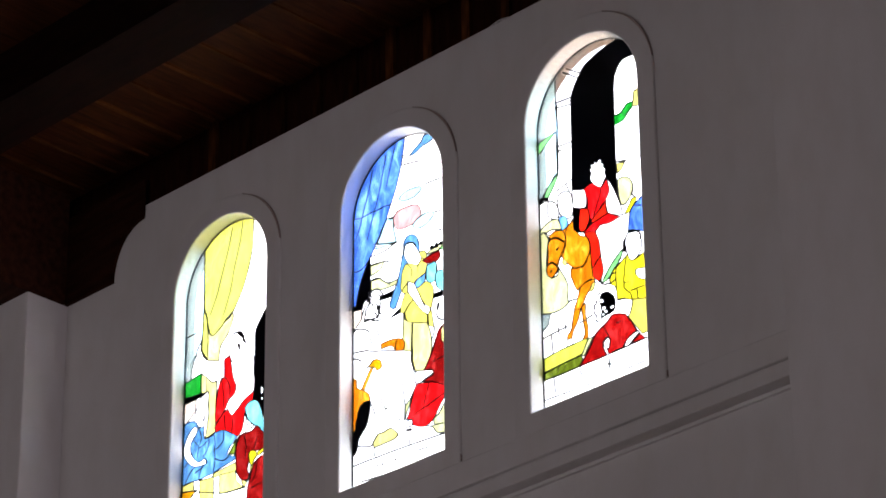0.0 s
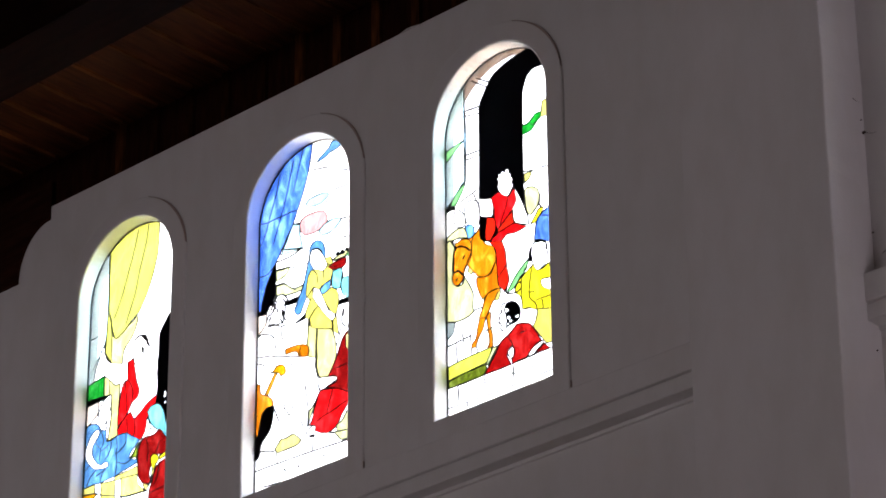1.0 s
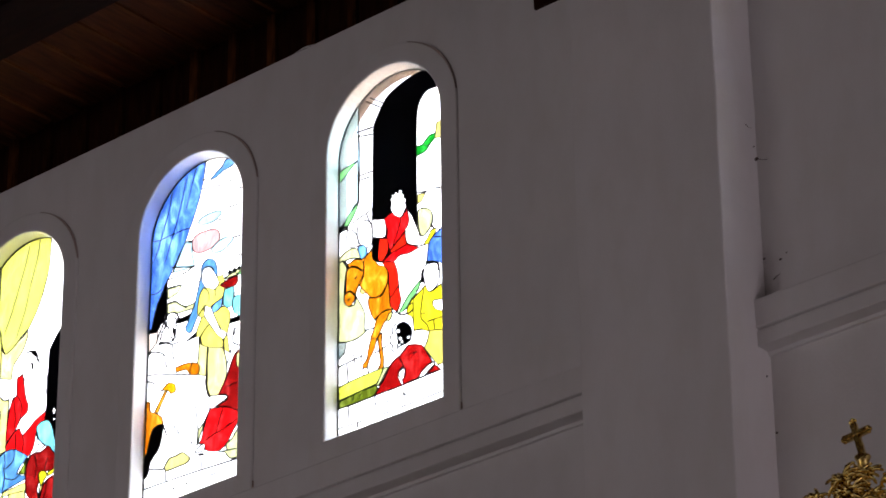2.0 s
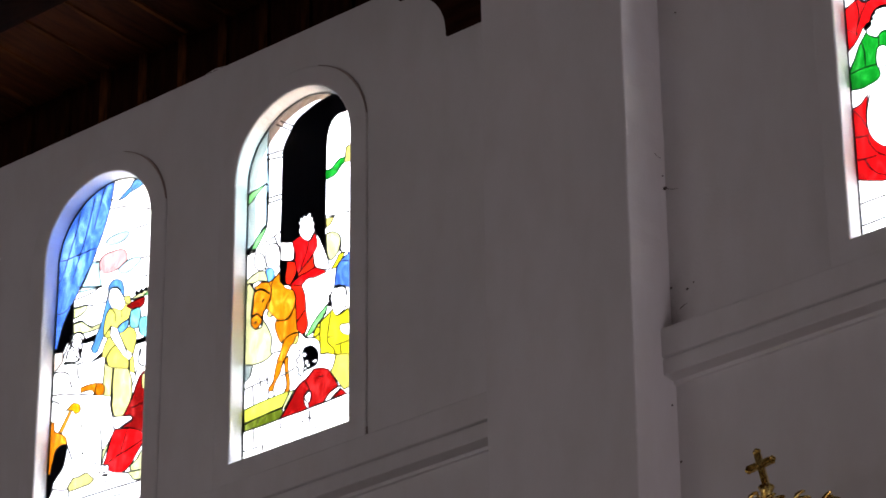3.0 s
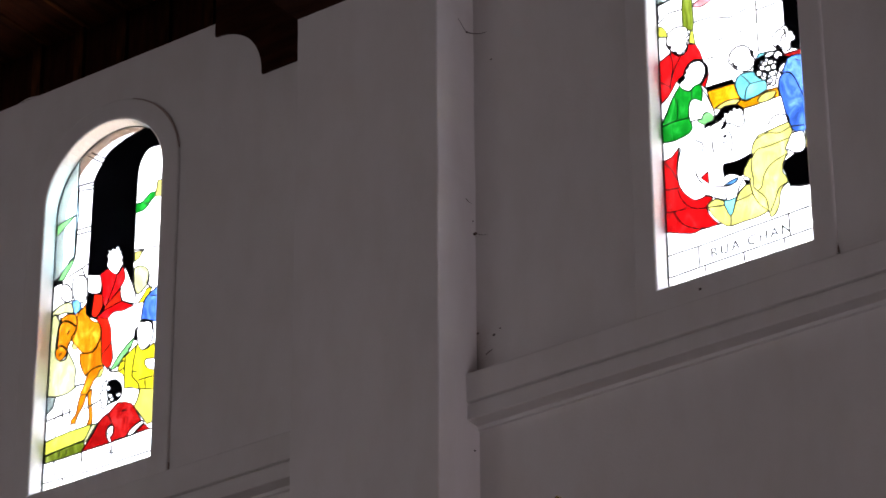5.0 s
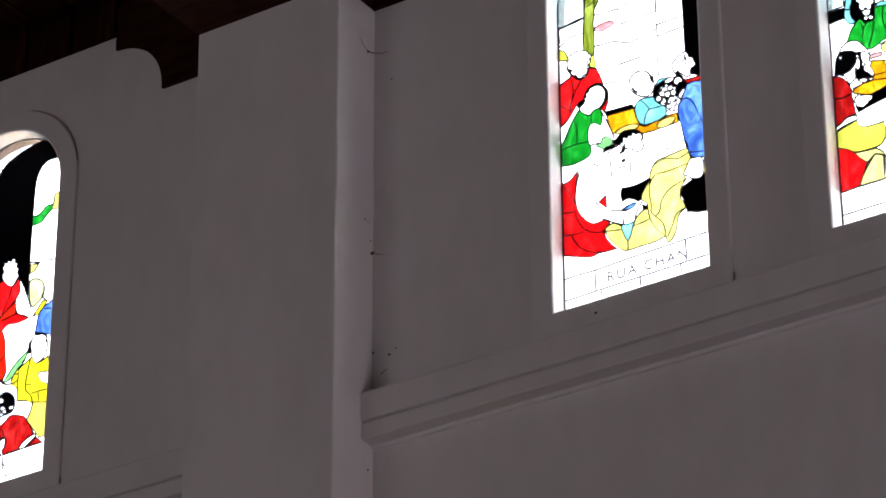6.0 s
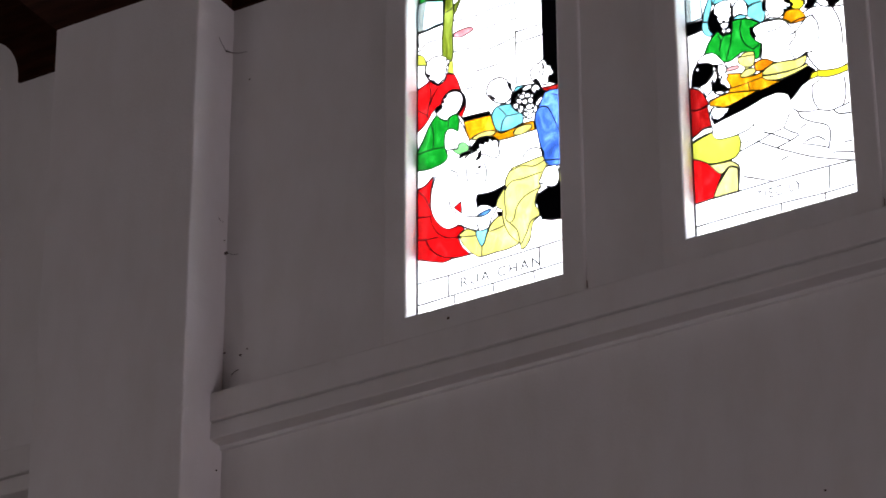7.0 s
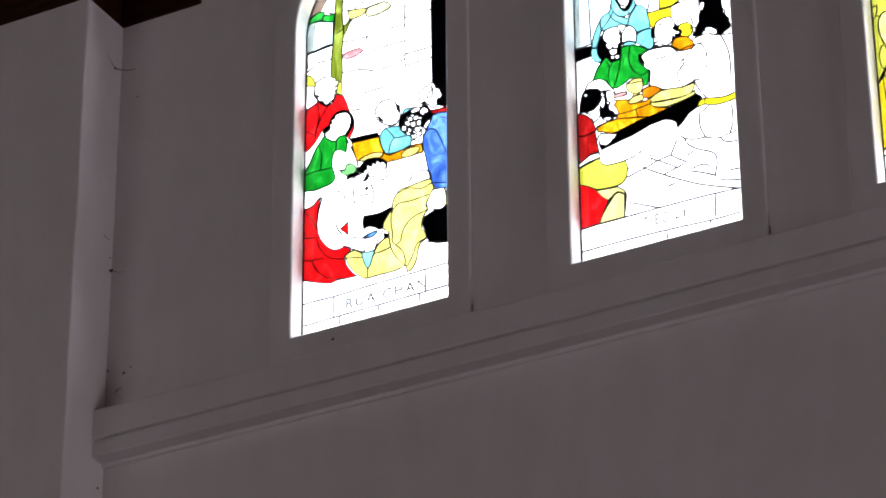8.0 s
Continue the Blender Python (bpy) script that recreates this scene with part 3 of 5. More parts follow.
one.line("-62,1244 -33,1217 -2,1141 -21,1036", 7.5)
one.line("-84,1226 -63,1112 -60,1020", 7.5)
one.line("21,936 34,875 24,817", 7.5)
one.line("-53,965 -38,858", 7.5)
one.line("-3,1515 25,1535 76,1529 105,1511", 14)
one.round("black", "65,1525 99,1526 128,1478 105,1482")
one.round("black", "117,1478 146,1434 123,1442")
one.round("black", "67,1445 84,1435 85,1397 74,1409")
one.line("134,1446 175,1383 221,1325 235,1238 220,1149", 7.5)
one.line("-21,1396 20,1332 65,1333", 7.5)
one.line("-266,1096 -293,1043 -319,998", 7.5)
one.line("-306,957 -275,873 -301,820", 7.5)
one.line("-301,820 -343,866 -362,921", 7.5)
one.line("-222,827 -267,809 -301,799 -310,741", 7.5)
one.line("-201,849 -199,808 -220,761 -253,731", 7.5)
one.line("-150,853 -137,788 -146,742 -133,685 -147,588", 7.5)
one.line("-55,855 -53,789 -96,754 -141,740", 7.5)
one.line("-139,678 -54,639 2,650", 7.5)
one.line("-245,659 -334,634", 7.5)
one.line("-330,682 -391,644 -428,582", 7.5)
one.line("-467,701 -395,735", 7.5)
one.line("-292,573 -277,629 -245,659", 7.5)
one.line("148,769 172,669 164,591", 7.5)
one.line("276,696 250,624", 7.5)
one.line("280,534 266,447 229,391", 7.5)
one.line("203,355 365,368", 7.5)
one.cut("-483,539 -301,503", 8.5)
one.cut("-341,523 -343,580", 8.5)
one.cut("-411,439 -329,499 -18,395 180,378", 8.5)

two.round("pale_blue", "-158,1848! -85,1832 -91,1773 -60,1639! -258,1663! -216,1738")
two.round("blue", "-611,2200! -493,2344 -333,2467 -147,2502 27,2474! 10,2334 -6,2236 -43,2105 -85,1997 -116,1935! -148,1856 -195,1792 -237,1725 -279,1659 -305,1620! -357,1545 -399,1458 -425,1366 -435,1317! -561,1342!")
two.round("sky_blue", "57,2228 114,2263 166,2292 192,2324 254,2315 285,2278 233,2257 181,2253 129,2232 88,2224")
two.round("pale_blue", "-38,1950 -7,1975 60,1982 138,1973 168,1948 127,1915 60,1908 -7,1922")
two.round("pink", "-75,1759 -91,1822 -59,1863 18,1867 111,1852 152,1811 157,1761 115,1728 33,1718 -39,1729")
two.round("pale_blue", "85,1715 146,1748 213,1756 279,1731 253,1696 186,1668 120,1673")
two.round("pale_lime", "-305,1562! -252,1555 -174,1547! -216,1501 -299,1487!")
two.round("pale_lime", "-299,1451! -226,1444 -185,1413 -123,1379 -40,1381! -71,1344 -299,1365!")
two.flat("black", "-305,1628 -304,1355 -320,1329 -351,1328 -382,1278 -561,1301 -562,1358 -435,1317 -419,1384 -383,1485")
two.flat("black", "-195,1308 -77,1310 -102,1271 -195,1280")
two.flat("black", "-46,1155 -31,1165 -36,1131 -123,1126")
two.flat("black", "262,1156 382,1152 382,1117 267,1127")
two.flat("blush", "-561,1309 -382,1278 -382,1206 -424,1172 -476,1142 -560,1131")
two.line("-294,1376 -320,1329 -356,1269 -382,1210", 14)
two.curly("clear", "-320,1369 -278,1378 -226,1364 -200,1326 -211,1289 -216,1231 -237,1178 -304,1178 -356,1208 -330,1272 -309,1317")
two.round("black", "-237,1255 -221,1233 -231,1217 -242,1236")
two.round("sky_blue", "2,1575! 2,1616 33,1649 79,1648 120,1616 140,1564 144,1522 139,1500! 114,1542 84,1585 32,1600 12,1580 6,1525 27,1477! 37,1457 16,1389 -5,1336 -20,1281 -46,1231 -72,1180! -103,1183 -128,1220 -113,1254 -87,1305 -51,1373 -25,1464")
two.line("12,1572 32,1596 84,1585 114,1550", 14)
two.round("sky_blue", "97,1291! 143,1322 194,1336 188,1266! 142,1251 107,1256")
two.round("yellowish", "21,1455! 73,1444! 123,1414 159,1444 139,1500! 195,1491! 220,1410! 194,1336 148,1320 107,1307 97,1291! 41,1331! -15,1280 -25,1323 -10,1418")
two.round("yellowish", "-15,1280! 41,1327! 36,1289 51,1248! 5,1252")
two.round("yellowish", "183,1268! 223,1261 263,1207 267,1146! 252,1085 246,1067! 202,1102 172,1141 132,1207! 107,1256! 142,1251")
two.round("clear", "41,1327! 97,1291! 137,1205 172,1133 196,1085 246,1063! 221,1032 181,1051 141,1104 81,1185 36,1261!")
two.round("yellowish", "15,1253! 41,1247! 106,1156! 81,1177 40,1140 9,1111! -31,1134! -21,1182")
two.round("yellowish", "86,1183! 156,1087 206,1038 211,997 215,979! 130,1001 39,1041 14,1090 9,1119! 45,1158")
two.round("yellowish", "246,1063! 256,1004 270,921! 220,958! 216,1034!")
two.round("cream", "-1,1111! 19,1060 75,1025! 69,913 68,827! 8,851! -17,895 -7,978")
two.round("cream", "80,1023! 210,977! 240,893 248,792 238,749! 212,668 177,641! 108,677 78,753 79,823! 74,911")
two.round("ruby", "169,1425! 210,1438 286,1446 326,1435 325,1395 285,1378 209,1394!")
two.flat("pale_lime", "205,1464 266,1477 316,1487 387,1480 386,1445 311,1449 220,1454")
two.round("black", "241,1491 256,1505 271,1483 256,1473")
two.round("black", "281,1488 296,1506 311,1484 301,1472")
two.round("black", "321,1493 337,1503 352,1489 341,1477")
two.round("cyan", "209,1378! 275,1382 295,1347 283,1251 233,1250 203,1280! 204,1340")
two.round("cyan", "294,1299 334,1300 384,1274 382,1148 323,1170 293,1208 284,1263")
two.flat("mint", "316,1459 366,1472 366,1432")
two.flat("black", "302,1079 317,1081 306,1034 296,1045")
two.round("ruby", "389,934! 319,900 284,846 253,771 213,707 177,657! 237,648 262,625! 251,601 202,595 167,583! 251,559 300,531 383,487!")
two.round("red", "167,575! 117,584 92,554 66,485 46,415 21,373! 70,361 75,321! 125,294 199,277 263,306 303,361 353,421 383,476! 300,531 236,560")
two.flat("cream", "329,892 389,918 387,744 333,813")
two.round("clear", "108,673 153,665 227,644 262,625 237,610 177,595 137,585 102,605 92,651")
two.round("pale_lime", "26,422! 66,505 11,473! 6,371!")
two.round("pale_lime", "258,307! 303,323 342,367 382,400! 380,237! 302,244 263,268")
two.round("pale_lime", "263,260! 380,237 379,185! 296,196 248,250 199,270!")
two.round("clear", "-10,329 36,361 70,357 70,323 35,319")
two.flat("black", "20,308 65,301 65,286 20,297")
two.round("orange", "-206,972! -124,972 -47,957 -2,929 8,887 -12,862 -78,881! -103,921 -149,933 -201,935!")
two.round("amber", "-303,863! -278,882 -237,876 -206,850 -201,809 -242,799! -267,831 -303,844! -355,853! -329,852")
two.flat("amber", "-298,838 -273,833 -355,703 -386,713")
two.round("orange", "-558,870! -474,818 -427,798! -427,767 -417,732 -355,695 -313,658! -303,611! -354,617 -401,593 -421,529 -436,456 -441,438! -555,448!")
two.round("black", "-555,451! -441,442! -421,529 -395,591 -349,615 -303,611! -303,561 -318,488 -339,444 -379,407 -410,370 -420,315 -451,282 -554,260!")
two.round("cream", "-282,310! -267,274! -176,275 -85,277 -50,300! -85,335 -125,363 -186,356 -236,360!")
two.line("-158,2317 -189,2183 -237,2014 -279,1906 -331,1761", 7.5)
two.line("-285,2262 -306,2145 -364,1979 -411,1852 -469,1767", 7.5)
two.line("-480,1962 -385,1942 -305,1945 -242,1941 -174,1944 -116,1935", 7.5)
two.line("-478,1573 -383,1563 -315,1607", 7.5)
two.line("-68,2365 -121,2198 -153,2085", 7.5)
two.line("166,2292 181,2261 207,2243", 7.5)
two.line("-268,1704 -122,1658 -70,1647", 11.5)
two.line("-305,1624 -174,1620 -86,1636", 11.5)
two.line("-11,2250 47,2244", 11.5)
two.line("-11,2184 88,2166 170,2146", 11.5)
two.line("237,2152 252,2154", 11.5)
two.line("288,2079 394,2049", 11.5)
two.line("199,1965 393,1951", 11.5)
two.line("142,1901 178,1899", 11.5)
two.line("279,1731 390,1712", 11.5)
two.line("-299,1565 -174,1547 -122,1520", 11.5)
two.line("-299,1455 -226,1448 -185,1413 -123,1367", 11.5)
two.line("312,1588 388,1576", 11.5)
two.line("-55,1519 -14,1516", 11.5)
two.line("-85,1832 -117,1828", 11.5)
two.line("27,1457 72,1408 77,1346", 7.5)
two.line("133,1406 133,1358", 7.5)
two.line("159,1457 225,1404", 7.5)
two.line("295,1367 309,1302", 7.5)
two.line("290,953 269,882 254,848", 11.5)
two.line("316,1073 296,1030 310,973 379,937", 11.5)
two.line("76,378 150,400 210,407", 7.5)
two.line("210,407 274,424 353,444", 7.5)
two.line("257,692 317,695 376,698", 7.5)
two.line("226,559 196,481 175,411", 7.5)
two.cut("92,651 107,588", 8.5)
two.line("-57,953 -73,922 -68,885", 7.5)
two.line("-476,1110 -434,1147 -382,1137 -330,1111 -304,1082", 11.5)
two.line("-356,1180 -278,1173 -226,1167", 11.5)
two.line("-237,1138 -237,1078 -216,1031", 11.5)
two.line("-506,920 -444,947 -381,910", 11.5)
two.line("-444,991 -340,971 -304,955", 11.5)
two.line("-304,955 -237,931 -175,914 -78,881", 11.5)
two.line("74,833 68,776 83,712 93,678", 11.5)
two.line("112,578 61,506 11,473", 11.5)
two.line("11,473 1,546 -18,661", 11.5)
two.line("11,473 6,371", 11.5)
two.line("-196,592 -206,568 -186,549", 11.5)
two.line("-125,556 -155,500 -175,534", 11.5)
two.line("-49,427 -34,384", 11.5)
two.line("-303,611 -277,552 -252,493", 11.5)
two.line("-139,859 -150,831", 11.5)
two.line("-299,1040 -283,995", 11.5)
two.line("-180,684 -180,715", 11.5)
two.line("-420,334 -302,297 -277,304", 11.5)
two.line("-267,274 -257,201", 11.5)
two.line("-502,205 -353,205 -257,201", 11.5)
two.line("-257,201 -75,197 222,182 369,173", 11.5)
two.line("55,266 50,203", 11.5)
two.line("79,156 74,139", 11.5)
two.line("123,134 173,130", 11.5)
two.line("-236,149 -226,131", 11.5)
two.line("-196,148 -181,128", 11.5)
two.line("-161,167 -146,166", 11.5)
two.line("187,129 207,126", 11.5)
two.line("-75,140 -66,122", 11.5)
two.line("-378,79 -126,57", 11.5)
two.line("-303,1342 -285,1369 -255,1376 -214,1354 -186,1314 -199,1286", 11.5)
two.line("-287,1338 -300,1301 -277,1270 -295,1244", 11.5)
two.line("-247,1269 -220,1237 -228,1207 -201,1179", 11.5)
two.line("-263,1218 -236,1178", 11.5)
two.line("-343,1219 -337,1265 -308,1284 -316,1323", 11.5)
two.line("-232,1336 -211,1309 -219,1284", 11.5)
two.line("-366,1190 -316,1187 -259,1153 -188,1143", 11.5)

three.flat("ice", "-528,1325 -503,1631 -486,1903 -446,2090 -393,2193 -303,2281 -289,1874 -298,1600 -343,1576 -378,1509 -468,1462")
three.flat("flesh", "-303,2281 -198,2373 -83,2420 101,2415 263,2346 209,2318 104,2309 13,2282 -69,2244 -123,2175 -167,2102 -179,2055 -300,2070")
three.round("black", "218,2323! 104,2309 13,2282 -69,2244 -123,2175 -167,2102 -179,2055! -181,1836 -183,1600 -187,1445 -182,1149! -122,1114! -2,1151 172,1166! 173,1323 172,1556 174,1868! 179,2025 204,2111 258,2164 339,2162! 379,2171 356,2239 286,2314")
three.round("green", "172,1739! 170,1806! 216,1802 251,1825 282,1845 327,1841! 323,1811 288,1784 244,1745")
three.flat("straw", "327,1841 335,1909 375,1914 377,1796 319,1809")
three.round("mint", "-462,1783! -460,1854 -400,1873 -303,1891! -371,1847 -426,1802")
three.round("mint", "-298,1592! -352,1556 -392,1522 -427,1467! -389,1451! -350,1500 -315,1551")
three.round("black", "-463,1448 -436,1466 -394,1456 -389,1435 -426,1439 -453,1433")
three.round("clear", "-440,1452 -417,1452 -403,1443 -426,1443")
three.curly("clear", "-393,1413 -356,1416 -318,1372 -306,1306 -342,1295 -390,1334")
three.curly("clear", "-306,1426 -265,1448 -223,1434 -200,1402 -187,1309 -204,1257 -259,1267 -298,1326")
three.round("sky_blue", "-305,1286! -264,1284 -236,1252 -225,1194! -275,1187 -294,1228")
three.round("pale_lime", "-492,1235! -420,1278 -361,1293! -309,1272 -284,1198! -367,1225 -436,1217 -491,1220")
three.round("pale_lime", "-491,1208! -437,1233 -417,1211 -393,1172! -404,1110 -415,1017 -402,937 -378,902! -333,903 -316,948! -292,909 -263,855 -243,803! -249,718 -239,688! -302,666 -392,668 -484,696!")
three.round("straw", "-277,1004! -240,961 -262,945! -285,968")
three.flat("ice", "-484,696 -392,668 -412,599 -479,559")
three.round("orange", "-418,1227! -380,1195 -335,1207 -275,1187! -255,1138 -262,1083 -287,1034 -314,1000! -322,968 -334,926 -374,905 -407,931 -417,968 -405,1014! -399,1089 -400,1128 -384,1181")
three.round("orange", "-275,1187! -221,1208 -190,1236! -183,1157! -159,1134 -136,1103 -76,1068! -61,1018 -60,968! -77,939 -107,900 -152,891 -197,906 -230,939 -258,975 -282,1005 -297,1033! -262,1083 -255,1138")
three.round("orange", "-60,968! -107,892 -174,895 -215,908! -218,859 -193,787 -169,742! -116,770 -59,778 -27,761! -43,860 -49,919")
three.round("orange", "-36,771! -103,774 -147,750 -176,676 -202,632! -174,612 -139,619! -96,689 -57,725 -27,757")
three.round("orange", "-197,626! -147,615! -172,544 -206,498 -227,445! -263,449! -259,477 -229,505 -213,575")
three.round("orange", "-143,621! -108,636 -110,562 -94,464 -99,355! -135,362! -141,404 -120,446 -131,531")
three.round("clear", "-263,445 -222,440 -225,393 -261,396")
three.round("clear", "-162,366 -103,349 -103,319 -155,305")
three.round("straw", "-74,704! -49,749 -22,748! -43,702")
three.round("clear", "-187,1433! -136,1412 -90,1400! -75,1349 -78,1284 -96,1275! -141,1290 -183,1311!")
three.round("red", "-90,1404! -55,1415 -28,1422! 5,1388 46,1362 73,1380 94,1411! 127,1358! 110,1306 85,1257! 32,1217 -12,1185 -43,1165! -68,1250 -65,1307 -80,1362")
three.round("clear", "-38,1456 -29,1485 -39,1515 -26,1526 -31,1548 -8,1536 0,1552 24,1537 32,1553 55,1545 56,1522 74,1508 70,1490 88,1468 80,1447 90,1421 77,1402 46,1366 5,1388 -23,1420")
three.round("scarlet", "85,1264! 82,1208 92,1166! 43,1159 -2,1151 -38,1144! -43,1169! 19,1213")
three.round("scarlet", "-128,1281! -64,1256! -57,1177 -100,1114! -142,1147")
three.round("red", "191,1106! 150,1131 92,1166! 20,1155 -47,1143 -109,1110! -54,1092 -13,1078! 35,1108 89,1098 133,1099")
three.round("scarlet", "-109,1110! -54,1096 -9,1077! 15,1012 21,972 27,906! 32,874 43,795 14,740! -9,755 -41,792! -48,862 -55,966! -62,1037")
three.round("clear", "94,1407! 127,1354! 156,1290 198,1180 209,1112! 159,1132 101,1163! 86,1206 80,1266! 110,1313")
three.round("mint", "23,719! 79,791 140,847 209,892! 175,820 124,777 80,731")
three.round("pale_lime", "185,1357 239,1358 288,1315 299,1242 264,1196 221,1173 193,1209 183,1281")
three.flat("straw", "178,1468 245,1460 215,1417 180,1405")
three.round("yellow", "222,1108! 265,1158 287,1189 331,1189! 301,1146 266,1108!")
three.round("blue", "388,1201! 353,1170 301,1146 266,1100 251,992! 313,971 393,927!")
three.round("yellow", "98,740! 119,771 185,806 237,838! 264,788 308,785! 360,806! 397,682! 400,496! 279,516! 199,559 146,568! 135,653 90,698")
three.round("clear", "301,713 340,708 397,690 398,619 328,645 297,684")
three.round("yellowish", "265,531! 401,493! 404,312 331,283! 282,349 224,430! 249,470")
three.round("clear", "238,966 269,978 327,956 349,903 342,830 308,793 264,788 237,838 218,908")
three.round("black", "208,930 226,947 222,907 232,874 210,866")
three.line("251,988 274,969 295,970 327,956 345,931 341,902", 14)
three.round("lime", "-458,388! -337,400 -225,404 -105,405! -112,340 -156,316! -289,308 -455,298!")
three.flat("pale_lime", "-96,398 -52,399 -95,346 -133,298 -155,305")
three.round("olive", "-455,291! -311,307 -155,309! -146,276 -175,241! -331,239 -453,246!")
three.round("olive", "-65,249! -13,281 22,296 41,243!")
three.round("black", "4,609 16,646 43,653 78,645 115,608 129,562 117,518 91,504 51,501 20,496 8,485! 20,526 14,572")
three.round("clear", "-1,621 26,617 40,598 18,590")
three.round("clear", "19,560 41,564 54,545 37,535")
three.round("clear", "37,532 59,536 64,516 42,515")
three.round("clear", "85,546 116,548 116,529 95,529")
three.round("clear", "15,520 42,519 38,505 20,507")
three.round("crimson", "22,436! 61,461 96,488! 148,479 206,454! 237,407 274,345 287,319! 240,304 197,273 171,247! 110,248 63,240! 53,280 74,302 77,338! 64,357")
three.round("crimson", "22,440! 64,361 46,359 21,333! 22,296 49,244! -21,239 -167,246! -132,284 -77,348 -35,409")
three.round("clear", "25,332 64,350 74,321 61,281 35,300")
three.round("clear", "176,246! 205,281 248,305 296,316! 305,299! 262,275 228,249!")
three.round("crimson", "232,255! 271,272 309,294! 353,247! 284,250")
three.line("-315,2087 -180,2075", 11.5)
three.line("-309,2053 -178,2026", 11.5)
three.line("-309,1774 -184,1766", 11.5)
three.line("-303,1740 -192,1733", 11.5)
three.cut("-232,2276 -109,2186", 8.5)
three.cut("-200,2288 -87,2210", 8.5)
three.cut("-301,2240 -303,1879", 8.5)
three.line("-303,1879 -302,1582", 11.5)
three.line("229,1805 261,1774 288,1784", 7.5)
three.line("321,1461 366,1450", 11.5)
three.line("178,1483 259,1463", 11.5)
three.line("-353,1462 -294,1477 -230,1491 -194,1506", 11.5)
three.line("-230,1479 -210,1433 -185,1386", 11.5)
three.line("46,1358 30,1294 -17,1194", 7.5)
three.line("89,1251 -3,1190 -91,1115", 7.5)
three.line("-38,1140 -69,1127 -104,1112", 7.5)
three.line("27,906 -12,869 -38,847", 7.5)
three.line("1,730 27,751", 14)
three.line("-388,1155 -356,1164 -310,1145 -267,1108", 14)
three.line("-405,995 -368,1002 -335,973 -316,948", 14)
three.line("-255,1158 -257,1062 -304,997 -317,959", 7.5)
three.line("-325,1073 -312,1084", 14)
three.line("-380,945 -371,950", 14)
three.line("-423,1228 -384,1169", 7.5)
three.line("-230,1207 -255,1158", 7.5)
three.line("39,774 23,719 99,695 143,711", 11.5)
three.line("167,823 189,824", 11.5)
three.line("132,785 159,784", 11.5)
three.line("106,752 133,751", 11.5)
three.line("302,1279 299,1242 290,1226 313,1191", 14)
three.line("301,1138 389,1109", 7.5)
three.line("150,799 142,726 145,632", 7.5)
three.line("228,818 212,741 201,663", 7.5)
three.line("201,663 241,650", 7.5)
three.line("206,661 206,624 251,572 261,532", 7.5)
three.line("303,578 309,525", 7.5)
three.line("255,590 321,588 399,585", 7.5)
three.line("155,565 208,556", 11.5)
three.line("12,659 -15,648 -23,628 -18,604 -40,589 -30,563 -38,544 -20,519 -28,496 -1,473", 11.5)
three.line("-455,522 -387,527 -315,532 -261,534", 11.5)
three.line("-162,522 -109,528 -52,540", 11.5)
three.line("-387,516 -377,394", 11.5)
three.line("-240,696 -168,689", 11.5)
three.line("-334,567 -323,504", 11.5)
three.line("-275,557 -269,499", 11.5)
three.line("-287,263 -275,289", 7.5)
three.line("-341,261 -333,295", 7.5)
three.line("132,421 167,421", 7.5)
three.cut("-466,242 -171,240 67,239 371,246", 8.5)
three.cut("-461,115 -69,100 373,104", 8.5)
three.line("-162,233 -160,182", 11.5)
three.line("-300,109 -299,76", 11.5)
three.line("67,224 69,150", 11.5)
three.line("-376,245 -368,140", 11.5)
three.bars(-208, -18, 175)
three.bars(9, 259, 176)
three.bars(-200, -10, 142)

four.flat("ice", "-574,1949 -482,2047 -409,2013 -294,1976 -296,1825 -453,1811 -487,1700")
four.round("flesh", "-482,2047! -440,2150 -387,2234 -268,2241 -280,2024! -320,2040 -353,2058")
four.round("green", "-475,2022! -403,2063 -367,2063 -345,2037 -320,2029 -288,2030! -291,1979! -330,1987 -384,2012 -474,2000!")
four.round("olive", "-279,2192! -235,2177! -238,2029 -233,1934 -229,1859 -238,1770 -234,1640 -240,1577! -254,1574 -290,1603 -304,1626! -305,1717 -299,1807 -293,1879 -287,1970")
four.round("olive", "-229,1933! -212,1939 -187,1964 -176,1953! -201,1913 -218,1874 -229,1870!")
four.round("lime", "-258,1571! -240,1573! -236,1532 -232,1480! -271,1506!")
four.round("straw", "-202,2017! -162,2016 -116,2008 -81,2000! -105,1968 -144,1958 -180,1958 -198,1967!")
four.round("pale_lime", "-81,1997 -28,2006 25,2007 61,1977 54,1954 8,1942 -45,1937 -87,1951")
four.round("rose", "-228,1741 -192,1752 -150,1753 -125,1749 -107,1729 -142,1714 -185,1705 -227,1719")
four.round("lime", "-523,1689! -447,1673 -415,1641 -403,1601 -396,1588! -432,1599 -522,1630!")
four.flat("black", "313,1999 427,1962 425,1206 354,1242 320,1380")
four.flat("blush", "-525,1837 -460,1810 -452,1733 -469,1684 -523,1693")
four.line("-366,2006 -356,2029 -334,2033")
four.line("-290,1893 -258,1898 -229,1914")
four.line("-229,1907 -225,1869")
four.line("-230,2030 -195,2022", 9.2)
four.line("-238,2085 -170,2089", 9.2)
four.line("-81,2000 -10,2007 29,2006", 9.2)
four.line("-155,2021 -141,2042 -106,2042 -63,2036", 9.2)
four.line("-507,1817 -399,1820")
four.line("-399,1820 -346,1829 -300,1830", 9.2)
four.line("-487,1674 -426,1711 -398,1735 -345,1733 -306,1732", 9.2)
four.line("-228,1822 -168,1814 -115,1812 -76,1811", 9.2)
